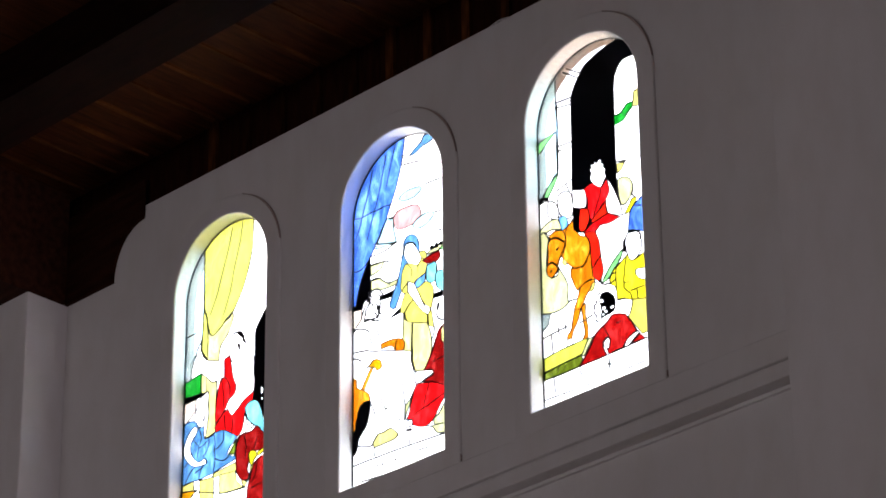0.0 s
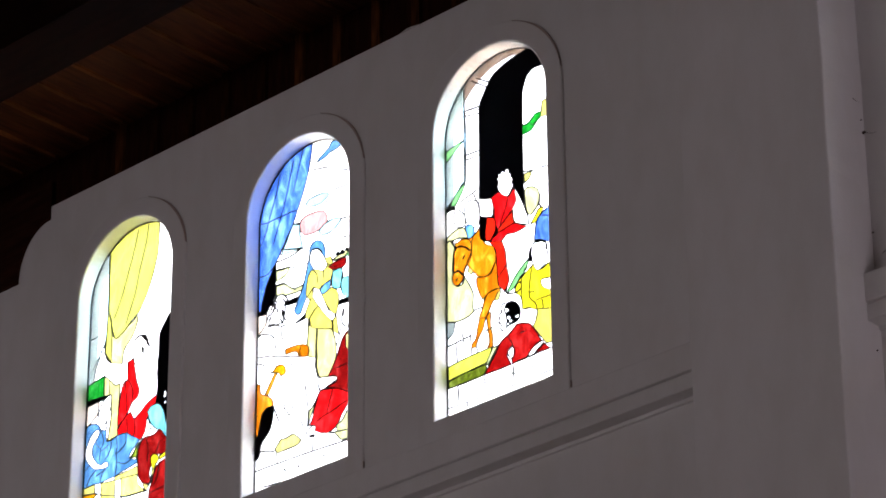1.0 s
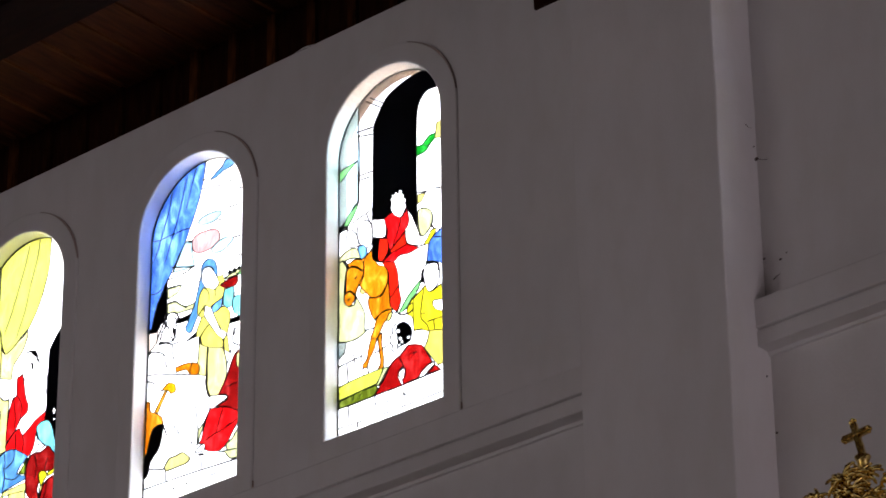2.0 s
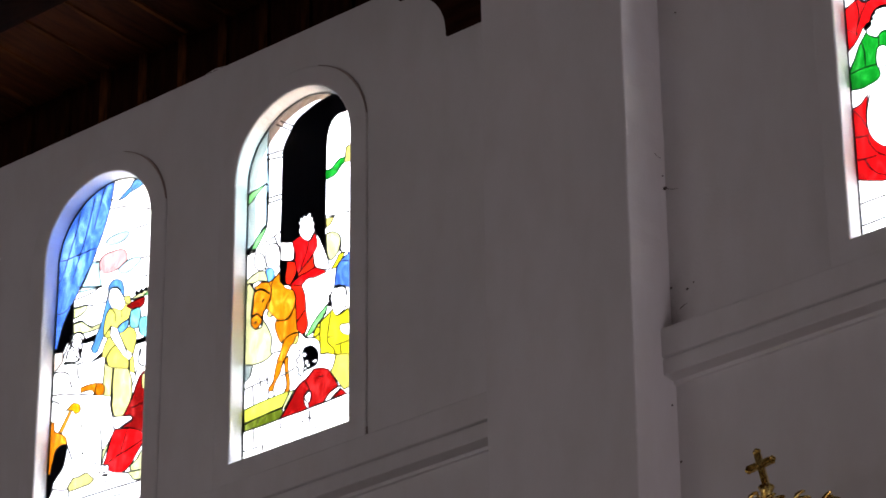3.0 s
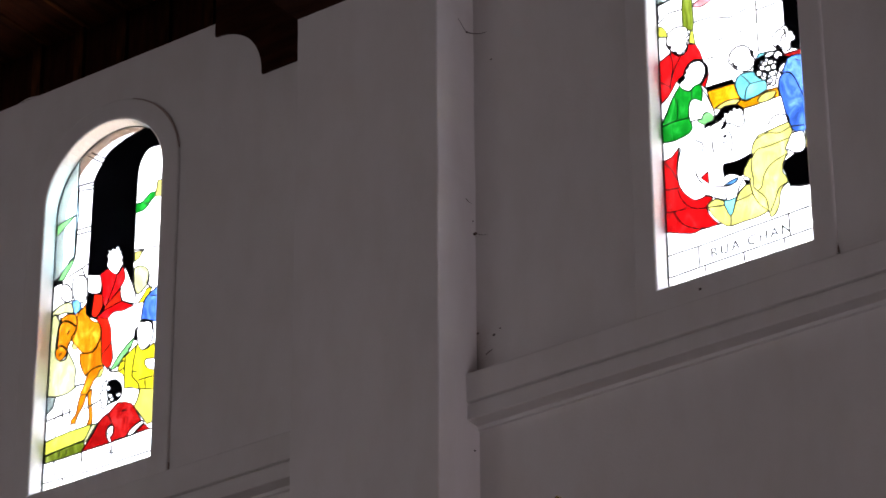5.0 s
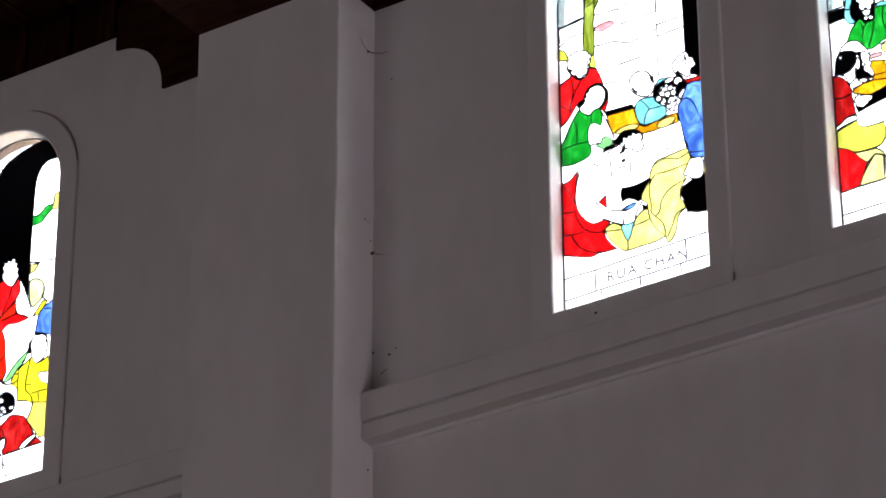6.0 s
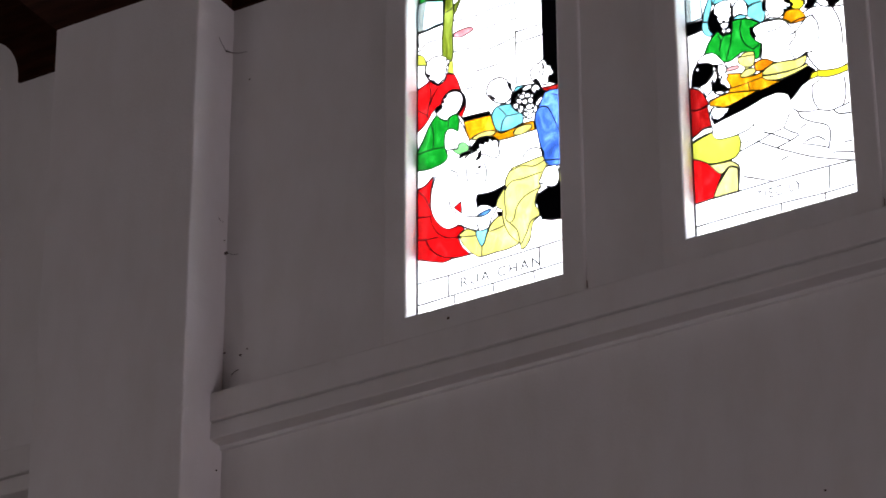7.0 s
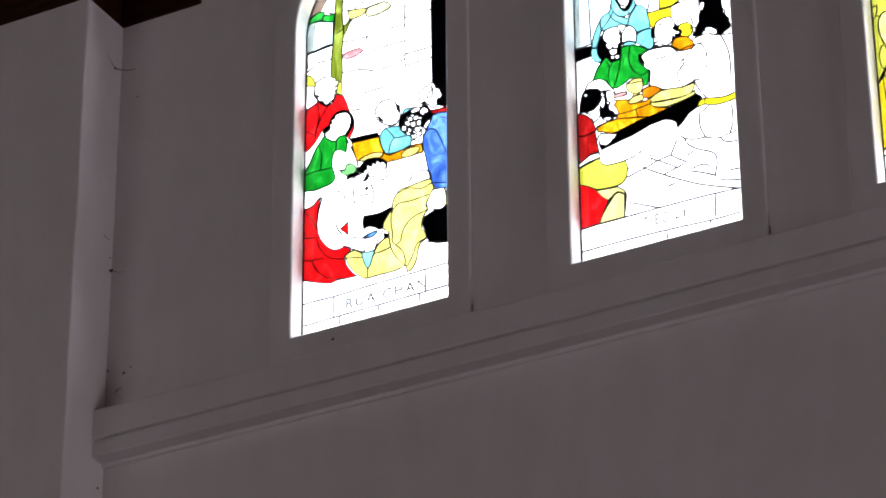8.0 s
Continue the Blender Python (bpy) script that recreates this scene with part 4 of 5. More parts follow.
four.line("-76,1811 -97,1770", 9.2)
four.line("-75,1704 26,1713 152,1710", 9.2)
four.line("-226,1620 -166,1616 -110,1609 -43,1578 -5,1566", 9.2)
four.line("-5,1566 62,1578 152,1593", 9.2)
four.line("-62,1814 26,1822 152,1815", 9.2)
four.line("152,2033 155,1701", 9.2)
four.line("155,1629 155,1466", 9.2)
four.line("155,1412 155,1288", 9.2)
four.line("152,1929 313,1933", 9.2)
four.line("152,1859 312,1860", 9.2)
four.line("152,1622 315,1622", 9.2)
four.line("152,1550 318,1553", 9.2)
four.line("-165,1456 -151,1466", 9.2)
four.line("-95,1453 62,1455", 9.2)
four.line("-175,1362 -112,1357", 9.2)
four.round("red", "-534,1424! -428,1463 -375,1490! -357,1478! -339,1450 -310,1445 -282,1465! -275,1499! -229,1478! -208,1431 -187,1360! -215,1380 -257,1382 -285,1365 -303,1328 -327,1296! -356,1290 -390,1243 -426,1204 -468,1181! -531,1164!")
four.round("red", "-162,1317! -159,1255 -186,1185! -208,1227! -180,1261")
four.round("black", "-413,1553 -399,1542 -373,1498 -352,1469 -337,1443 -362,1462 -391,1499 -409,1530")
four.round("clear", "-406,1547 -410,1578 -400,1593 -403,1609 -386,1618 -368,1627 -347,1631 -318,1626 -290,1610 -276,1595 -279,1574 -264,1555 -282,1546 -278,1527 -285,1503 -281,1484 -295,1467 -309,1464 -323,1446 -341,1455 -356,1481 -373,1483 -388,1509 -381,1522 -402,1535")
four.line("-375,1483 -339,1450 -300,1445", 14)
four.round("black", "-349,1274! -342,1301 -315,1314 -301,1349 -273,1373 -238,1385 -203,1370 -174,1340 -160,1300 -167,1263 -188,1233! -208,1218 -250,1209 -307,1240")
four.round("clear", "-335,1270 -314,1282 -304,1300 -311,1317 -293,1319 -297,1341 -280,1347 -273,1366 -252,1371 -224,1369 -199,1355 -181,1324 -178,1291 -188,1258 -205,1235 -229,1214 -257,1201 -285,1205 -313,1224 -335,1248")
four.round("green", "-341,1257! -313,1220 -278,1202 -250,1222 -225,1225! -208,1216! -200,1161 -207,1110! -221,1121 -249,1140 -274,1137 -288,1106 -291,1046 -280,1008! -273,971 -297,943 -353,931 -406,929 -529,958! -473,1012 -453,1070 -425,1122 -390,1193")
four.round("mint", "-204,1031! -179,1034 -151,1012 -137,983! -162,962 -196,959 -221,980 -238,995 -231,1011 -214,1002!")
four.round("amber", "-172,1163! -92,1164 -6,1152! 11,1086 28,1039! -23,1055 -92,1054 -138,1032! -158,1102")
four.round("amber", "25,1040! 63,1018 131,1029 200,1037 254,1034! 261,976! 182,975 97,973 11,985 -13,1009!")
four.round("straw", "-124,1039 -92,1054 -41,1060 8,1049 22,1034 -6,1018 -58,1016 -110,1028")
four.round("straw", "131,998 152,1020 200,1026 241,1014 230,986 182,972 141,981")
four.flat("black", "-183,1188 -16,1179 -2,1151 -172,1160")
four.round("cyan", "126,1228! 150,1274 185,1274 229,1267! 185,1246 143,1209")
four.round("cyan", "-2,1143! 12,1175 36,1192! 57,1193 98,1187 132,1180! 142,1135 173,1111 193,1084! 190,1043! 131,1026 80,1024 52,1025! 22,1059 5,1110")
four.curly("clear", "-25,1324 -11,1352 13,1366 48,1366 86,1344 110,1301 124,1251 114,1218 90,1201 49,1209 14,1234 -14,1267 -28,1296")
four.round("black", "104,1317 121,1305 114,1275 104,1296")
four.line("-4,1275 7,1254 21,1243", 14)
four.round("black", "117,1178! 121,1220 141,1246 172,1258 207,1265 251,1262 289,1258 309,1220 336,1177! 326,1169 292,1172 268,1141 240,1107! 182,1103")
four.round("clear", "128,1154 131,1181 145,1184 145,1206 159,1209 165,1228 183,1223 196,1233 213,1217 234,1218 241,1202 258,1193 251,1177 261,1157 247,1147 261,1122 251,1107 257,1087 244,1084 244,1060 227,1054 210,1066 193,1071 186,1098 165,1115 159,1134 145,1138")
four.round("clear", "190,1252 210,1264 238,1263 244,1247 227,1238 203,1238")
four.round("clear", "244,1239 268,1254 292,1232 292,1215 272,1217 268,1204 251,1216")
four.round("clear", "135,1173 155,1174 165,1153 155,1139 135,1149")
four.round("clear", "152,1196 172,1197 186,1179 179,1164 159,1173")
four.round("clear", "176,1218 196,1215 203,1195 186,1190 169,1202")
four.round("clear", "207,1215 231,1212 237,1192 220,1187 203,1199")
four.round("clear", "189,1182 210,1183 220,1162 206,1148 186,1165")
four.round("clear", "224,1179 244,1183 254,1159 244,1148 227,1156")
four.round("clear", "172,1155 193,1152 203,1128 189,1118 172,1130")
four.round("clear", "210,1140 230,1145 247,1126 241,1110 217,1117")
four.round("clear", "193,1107 213,1108 227,1090 217,1075 196,1085")
four.round("clear", "268,1141! 292,1165 326,1169! 336,1156 302,1138 275,1110!")
four.line("179,1153 196,1134 193,1114 213,1094", 9.2)
four.line("200,1210 210,1190 227,1185", 9.2)
four.round("clear", "241,1315 238,1344 248,1359 262,1369 276,1383 293,1378 303,1392 324,1390 337,1368 341,1352 361,1343 368,1319 378,1298 367,1284 354,1284 347,1269 347,1248 333,1234 313,1244 296,1263 282,1271 262,1270 248,1292")
four.round("black", "258,1281 272,1291 282,1274 265,1272")
four.line("313,1375 317,1345 299,1329 292,1303", 9.2)
four.round("ruby", "297,1221! 338,1219 372,1216! 457,1225! 456,1162! 372,1181 331,1193!")
four.round("blue", "324,1188! 355,1193 406,1184 456,1162! 455,1085! 435,900! 396,946 379,986 363,1043 337,1093 303,1107 279,1097! 296,1134")
four.round("blue", "262,1067! 275,1094 303,1107 337,1090 363,1043 380,996 402,934 435,865! 433,738! 366,758 309,775! 293,855 277,947 261,1022")
four.round("blue", "309,775! 433,745! 413,724 382,719 339,732!")
four.flat("black", "273,580 331,604 448,621 447,388 345,403 295,424 279,456 272,502 256,540")
four.round("straw", "120,786! 181,792 266,801 306,803! 319,761 326,736! 281,653! 290,616! 263,582 253,524 272,485 282,448! 245,425 228,379 220,330 193,287 167,278! 160,313! 93,383 67,458 57,529 57,546! 20,584 17,619 44,645 78,684! 78,718 96,758")
four.round("straw", "406,726! 450,733 448,625! 391,614! 398,659")
four.round("clear", "319,727 352,728 386,718 398,659 391,614 364,601 324,613 297,637 277,647 298,689")
four.round("black", "-140,979! -109,1005 -82,1029 -47,1029 -13,1023 22,1002 46,971! 42,944 15,941 -40,957 -75,957 -109,956")
four.round("clear", "-95,959 -78,968 -75,992 -51,981 -40,996 -26,985 -16,1003 4,986 18,989 39,962 35,939 46,911 42,891 29,878 1,882 -40,915 -74,925")
four.round("black", "-202,941! -185,967 -144,966 -119,973! -137,950 -164,947")
four.round("black", "-98,904 -81,927 -68,951 -71,910 -88,901")
four.round("black", "-88,852 -71,858 -77,842")
four.line("-171,925 -140,944 -109,949", 9.2)
four.round("red", "-545,822! -422,832 -381,862 -360,880! -370,824 -380,739 -369,649 -333,581 -281,532 -240,527 -206,535! -178,520! -175,498! -212,468! -195,412 -161,362 -134,337! -195,337 -246,341 -298,335 -367,357 -450,390 -540,429!")
four.flat("red", "-237,647 -192,675 -189,598")
four.round("black", "-93,685! -7,677 78,694! 51,650 27,616! 20,584! -1,579 -35,606 -76,618 -93,606! -100,652")
four.flat("black", "57,532 26,548 33,508 57,512")
four.round("sky_blue", "-100,553 -65,570 -14,576 -25,555 -69,544")
four.round("straw", "-206,476! -171,491 -144,490 -103,461! -93,411 -69,363! -42,420 -25,460! -8,489 26,514 50,514! 57,536! 67,458 103,380 160,320! 93,305 9,305 -59,303 -93,309! -144,357 -185,416")
four.round("cyan", "-100,474! -76,460 -28,464! -42,420 -55,380 -72,364! -89,400 -103,448")
four.line("-389,1488 -374,1393 -391,1308 -398,1256")
four.line("-314,1446 -356,1387 -391,1308")
four.line("-476,1334 -426,1293 -391,1265")
four.line("-376,1214 -358,1137 -361,1049")
four.line("-487,1034 -407,1045 -336,1042 -284,1037")
four.line("-264,1216 -267,1138")
four.line("-204,1197 -172,1128 -144,1056 -131,1009 -137,983", 9.2)
four.line("-280,1008 -249,1009 -214,1002", 9.2)
four.line("39,1187 74,1142 91,1112")
four.line("91,1112 142,1107 190,1106")
four.line("91,1112 66,1080 56,1024")
four.line("372,1163 399,1145 439,1136")
four.line("316,1375 326,1337 312,1298", 9.2)
four.line("139,1182 125,1158")
four.line("-51,870 -34,813 -41,746", 9.2)
four.line("-158,867 -151,778", 9.2)
four.line("-110,814 -58,810", 9.2)
four.line("-259,886 -213,848 -220,798", 9.2)
four.line("-464,823 -411,755 -383,688")
four.line("-505,660 -421,640 -375,634")
four.line("-379,625 -368,580 -333,519 -281,477 -212,458")
four.line("-517,529 -419,502 -333,495")
four.line("-409,499 -384,447 -343,395 -281,357 -219,340")
four.line("-165,574 -110,555 -59,544", 9.2)
four.line("-93,606 -59,613 -14,593", 9.2)
four.line("-93,503 -86,467", 9.2)
four.line("30,571 -8,513 -25,460", 9.2)
four.line("-213,537 -171,508 -93,465", 9.2)
four.line("-346,869 -370,789 -379,705", 9.2)
four.line("-268,701 -247,639 -220,607", 9.2)
four.line("106,765 181,778 248,755 312,770")
four.line("78,660 112,701 180,699 298,706")
four.line("287,616 196,591 145,538 128,475 101,455")
four.line("78,677 71,610 81,522 77,489 101,455")
four.line("101,455 144,402 160,330")
four.line("282,448 228,429 201,369 170,311")
four.line("-212,461 -151,447 -100,437")
four.line("-66,359 -69,303")
four.line("-28,437 26,442 70,450")
four.line("181,819 215,861 266,863 306,834 309,799", 9.2)
four.line("282,421 328,415 395,399")
four.cut("-521,243 -390,248")
four.line("-390,248 -246,246 -56,255 126,259 442,268", 9.2)
four.cut("-519,121 -416,117")
four.line("-416,117 -245,122 92,128 440,136", 9.2)
four.line("-270,249 -269,128", 9.2)
four.line("-235,119 -232,68", 9.2)
four.line("-2,123 1,72", 9.2)
four.line("239,131 241,81", 9.2)
four.line("273,259 275,141", 9.2)
four.words("RUA CHAN", -201, 222, 153)

five.flat("ice", "-592,1781 -377,1712 -369,1343 -521,1331 -603,1339")
five.flat("black", "-603,1325 -360,1330 -375,1268 -605,1245")
five.round("cyan", "-251,1553! -259,1513 -286,1500! -312,1480 -313,1453 -308,1405! -272,1404 -223,1406 -197,1409 -159,1393! -145,1424 -189,1455 -215,1470 -236,1506")
five.round("cyan", "-312,1480! -314,1442 -308,1405! -323,1357 -325,1305! -367,1318! -355,1385 -333,1438")
five.round("cyan", "-367,1315! -325,1302! -306,1264 -301,1235! -321,1217 -353,1230 -371,1274")
five.round("cyan", "-159,1393! -144,1441 -117,1485 -100,1504! -65,1479 -41,1436 -32,1335! -71,1337 -106,1331! -127,1372")
five.round("cyan", "-107,1324! -64,1335 -29,1334! -12,1276 -21,1217 -44,1207! -75,1237 -106,1264 -118,1285!")
five.round("cyan", "-235,1626! -251,1546! -233,1498 -202,1463 -163,1454 -130,1472 -109,1500! -116,1587!")
five.round("black", "-229,1624! -227,1581 -212,1547 -194,1506 -169,1484 -142,1497 -124,1540 -122,1589!")
five.round("clear", "-203,1615 -211,1582 -199,1543 -174,1514 -151,1521 -140,1559 -145,1597")
five.round("clear", "-196,1528 -184,1507 -161,1503 -174,1521")
five.round("cyan", "-192,1281 -156,1294 -115,1271 -151,1264")
five.round("clear", "-192,1288! -193,1344 -172,1380 -143,1384 -118,1355 -110,1318 -115,1274! -156,1297")
five.round("black", "-308,1219! -333,1262 -334,1325 -309,1370 -282,1397 -240,1408 -205,1386 -197,1335 -199,1266! -204,1215 -231,1192 -270,1197")
five.round("clear", "-299,1378 -289,1399 -266,1406 -240,1408 -217,1397 -202,1375 -209,1356 -197,1338 -207,1324 -201,1301 -214,1295 -219,1272 -238,1274 -247,1288 -264,1275 -279,1294 -285,1314 -279,1322 -297,1345")
five.round("clear", "-267,1270 -241,1275 -222,1262 -229,1240 -255,1241")
five.round("clear", "-262,1230 -246,1235 -240,1216 -253,1213")
five.round("clear", "-236,1229 -217,1229 -211,1210 -230,1209")
five.round("clear", "-282,1215 -269,1218 -266,1203 -279,1204")
five.round("clear", "-250,1202 -237,1204 -234,1193 -244,1189")
five.flat("yellow", "-44,1433 91,1429 91,1359 33,1356 -16,1330 -31,1352")
five.flat("yellow", "28,1547 124,1516 183,1476 94,1431 24,1436")
five.round("black", "-23,1325 -10,1328 -8,1286 -22,1269 -27,1299")
five.round("black", "85,1364! 112,1317 138,1274 143,1245 124,1230 97,1211 59,1209! 93,1254 101,1293")
five.round("clear", "-7,1310 -3,1343 17,1365 50,1372 85,1364 103,1334 108,1305 95,1295 113,1275 135,1261 121,1248 106,1257 111,1234 92,1247 88,1221 71,1205 52,1204 21,1221 -5,1219 -10,1234 6,1243 -3,1270 -8,1286")
five.line("26,1341 29,1337", 14)
five.round("yellow", "137,1306! 184,1301 207,1252! 193,1222 164,1217! 137,1237 144,1262 126,1285")
five.round("amber", "84,1194! 98,1224 124,1230 168,1220 198,1186 212,1154! 168,1151 126,1147 105,1160")
five.round("orange", "129,1146 168,1158 212,1157 189,1141 145,1141")
five.round("black", "1,1134 39,1129 78,1137 45,1117 17,1119")
five.round("orange", "1,1127! 30,1122 70,1102 117,1091! 85,1084 47,1085 16,1105")
five.round("black", "253,1468! 245,1386 257,1354 243,1324 244,1289 230,1266 219,1238 206,1218 215,1208 237,1205 259,1215 273,1238 289,1247 307,1227 335,1215 343,1188 336,1177 365,1175 387,1188 410,1198 414,1221 400,1246 392,1283 375,1316 371,1429!")
five.round("clear", "252,1391 265,1404 277,1390 273,1363 260,1350 248,1368")
five.curly("clear", "273,1235 301,1236 338,1207 330,1182 300,1199")
five.round("clear", "376,1327 390,1305 380,1291")
five.round("clear", "398,1268 409,1250 402,1235")
five.round("clear", "208,1259 220,1262 222,1237 210,1234")
five.line("-266,1508 -238,1453 -197,1416 -159,1382")
five.line("-150,1471 -149,1407")
five.line("-237,1499 -261,1460 -308,1405")
five.line("-44,1433 -33,1476 -17,1541", 9.2)
five.line("192,1340 209,1293 195,1256", 9.2)
five.line("94,1428 133,1436 181,1442", 9.2)
five.line("358,1170 386,1100 401,1027 403,907", 9.2)
five.line("247,1150 270,1108 279,1047 271,999", 9.2)
five.line("209,1148 228,1156 253,1155", 9.2)
five.line("-15,1211 74,1190 120,1155", 9.2)
five.line("198,1186 236,1198 281,1201", 9.2)
five.line("424,1166 411,1160 358,1170", 9.2)
five.round("green", "-368,1113! -343,1175 -309,1216 -285,1233! -261,1197! -228,1197! -205,1207 -200,1268! -161,1269 -113,1254 -72,1227 -48,1205! -80,1195 -101,1167 -87,1128 -47,1088! -48,1054 -61,999! -93,999! -122,1053 -154,1063 -187,1046! -235,1030 -273,1049! -282,1079 -313,1106 -345,1113")
five.round("clear", "-95,1158! -81,1188 -41,1203 13,1200 76,1186 121,1130! 149,1070 116,1029 108,998 136,928! 79,925 1,956 -51,993! -42,1045 -41,1079! -72,1106 -83,1134")
five.round("black", "-103,1188 -90,1191 -82,1161 -70,1130 -86,1141")
five.round("pink", "-253,988! -221,998 -179,992! -183,973 -244,975!")
five.round("amber", "-277,971! -166,940! -160,914 -87,905 -42,915! -50,877! -4,846 58,826! -54,803 -101,808! -196,827 -259,846 -281,873!")
five.round("amber", "-353,834! -259,846 -180,832 -66,807! -134,794 -214,775 -272,765! -310,787 -348,799!")
five.round("straw", "-180,1037! -132,1056 -87,1045! -86,997 -97,966! -126,962 -163,987 -178,1012")
five.flat("straw", "-142,970 -117,962 -121,936 -146,948")
five.round("straw", "-169,931 -143,950 -104,952 -83,938 -90,916 -129,908 -163,915")
five.round("orange", "-91,964! -77,981 -29,983 17,951! 0,936 -49,917 -86,929!")
five.round("straw", "-49,910! 0,936 63,937 142,926 199,935! 197,901 170,869! 107,869 29,876 -34,885")
five.round("straw", "-47,886! 29,873 139,869 202,883! 195,862 138,846 58,836 -4,846 -41,867")
five.flat("black", "-54,803 58,826 137,842 208,864 240,831 214,812 206,780 164,760 115,708 98,696 85,734 54,753 23,763 -56,754 -153,722 -275,699 -330,685 -344,723 -318,739 -272,759 -198,777 -118,796")
five.round("clear", "-423,1044! -394,1104 -345,1117 -304,1100 -273,1056 -243,1012! -254,974 -271,945! -286,984 -307,1025 -348,1055 -389,1061")
five.round("black", "-447,944! -442,994 -431,1042 -410,1071! -381,1069 -339,1056 -321,1029! -328,994 -349,966 -369,944 -408,936")
five.round("black", "-321,1033! -301,1037 -289,1006 -294,966 -279,928 -242,882 -233,859! -275,865 -323,879 -331,909! -323,958 -302,996")
five.round("clear", "-418,1045 -404,1048 -402,1030 -415,1030")
five.round("clear", "-295,1022 -282,1031 -260,1018 -245,993 -252,971 -240,950 -250,932 -238,908 -229,878 -242,872 -261,898 -280,914 -282,942 -272,953 -290,972")
five.round("clear", "-329,977 -315,1004 -303,986 -304,952 -318,932 -327,949 -334,924 -332,892 -352,874 -372,860! -380,896 -395,921 -411,933 -369,941 -346,958")
five.round("clear", "-320,871 -291,873 -265,859 -243,862 -243,849 -269,843 -301,856")
five.round("crimson", "-515,925! -449,939! -402,910 -371,857 -357,812! -390,801 -422,797 -518,833!")
five.round("crimson", "-518,833! -422,797 -363,810! -356,750 -346,680! -394,677 -437,649 -525,632!")
five.curly("clear", "-342,777 -294,772 -247,751 -274,725 -297,709 -329,718 -343,746")
five.round("clear", "-525,615! -437,649 -394,674 -343,672! -341,644! -396,637 -451,620 -526,588!")
five.round("lime", "-527,565! -451,613 -412,625 -347,643! -333,608 -302,589 -254,585 -200,585! -189,542 -195,490! -221,458 -276,451 -355,458 -418,483 -528,548!")
five.round("red", "-528,538! -433,504 -361,456! -331,417 -304,380! -328,324 -356,256! -442,254 -538,252!")
five.round("cream", "-371,459! -307,450 -254,448! -214,416 -202,386! -246,412 -268,406 -301,379! -334,408")
five.round("cream", "-356,256! -328,324 -288,378 -255,412 -202,386! -208,322 -218,256!")
five.round("yellow", "209,780! 224,815 262,821! 323,805 385,802 454,824! 451,775! 367,764 305,767 253,786! 228,784")
five.line("-283,1208 -269,1162 -280,1113")
five.line("-269,1162 -245,1196")
five.line("-205,1207 -215,1134 -244,1047")
five.line("-148,1258 -158,1185 -136,1109 -90,1060")
five.line("-90,1060 -54,1076")
five.line("-6,1137 42,1135 74,1145", 9.2)
five.line("118,1080 150,1087 211,1150", 9.2)
five.line("135,921 199,941 237,940", 9.2)
five.line("200,951 219,895 247,845 262,824", 9.2)
five.line("-171,1034 -129,1031 -88,1025")
five.line("-281,873 -178,866 -50,877")
five.line("-130,874 -120,814")
five.line("-275,851 -180,832 -66,807")
five.line("-347,825 -292,839")
five.line("255,822 253,786")
five.line("-422,797 -390,798 -364,807")
five.line("-200,585 -143,595 -107,618", 9.2)
five.line("-107,618 -108,598 -65,578 -53,558 -67,535 -92,520")
five.line("-187,531 -130,524 -93,513")
five.line("-93,507 -51,521 -20,531 53,543", 9.2)
five.line("-53,551 11,512 86,460", 9.2)
five.line("53,543 74,587 88,616", 9.2)
five.line("53,543 89,512 125,488", 9.2)
five.line("-189,482 -138,497 -93,507", 9.2)
five.line("-93,507 7,441 83,395 218,322 419,244", 9.2)
five.line("7,441 86,460 134,479", 9.2)
five.line("111,642 132,619 187,596 243,592 294,570 325,567 371,573 440,585", 9.2)
five.line("132,619 154,572 214,528 268,501 297,470 301,419 288,357", 9.2)
five.line("288,357 293,340 298,325")
five.line("325,567 354,535 435,517", 9.2)
five.line("333,558 362,529 399,525")
five.line("288,357 207,398 146,422", 9.2)
five.line("162,428 203,439 240,434 269,406", 9.2)
five.line("310,321 347,317 422,292", 9.2)
five.line("374,365 426,359", 9.2)
five.line("220,743 221,659 249,590", 9.2)
five.line("397,738 400,637 377,571", 9.2)
five.line("274,769 226,741", 9.2)
five.line("-186,332 -140,312 -18,254", 9.2)
five.line("145,515 177,532", 9.2)
five.line("66,374 28,365", 9.2)
five.line("-538,252 -442,251 -356,256 -214,255 -24,256 214,255 419,247", 9.2)
five.cut("-542,115 -431,120")
five.line("-431,120 -220,122 22,118 252,108 410,111", 9.2)
five.line("-209,388 -214,255", 9.2)
five.line("13,115 14,69", 9.2)
five.line("252,108 250,66", 9.2)
five.line("284,244 278,126", 9.2)
five.words("TIEC LY", -118, 154, 166)

six.flat("lime", "-517,1224 -224,1128 -267,594 -424,665 -456,629 -515,637")
six.flat("yellow", "-515,637 -456,629 -433,665 -273,530 -298,222 -515,253")
six.round("cream", "-433,971 -418,1013 -387,1030 -294,1000 -317,708 -384,795 -423,874")
six.round("lime", "-442,780 -420,839 -387,763 -406,709 -430,710")
six.line("-498,1072 -468,1072 -431,1078")
six.line("-431,1078 -438,1029 -466,971 -464,920")
six.line("-439,1019 -425,1008")
six.line("-453,631 -430,670 -406,709", 14)
six.line("-433,665 -425,544 -413,459")
six.line("-433,971 -432,910 -402,834 -371,774")
six.line("-515,253 -296,247", 9.2)
six.line("-518,212 -299,203", 9.2)


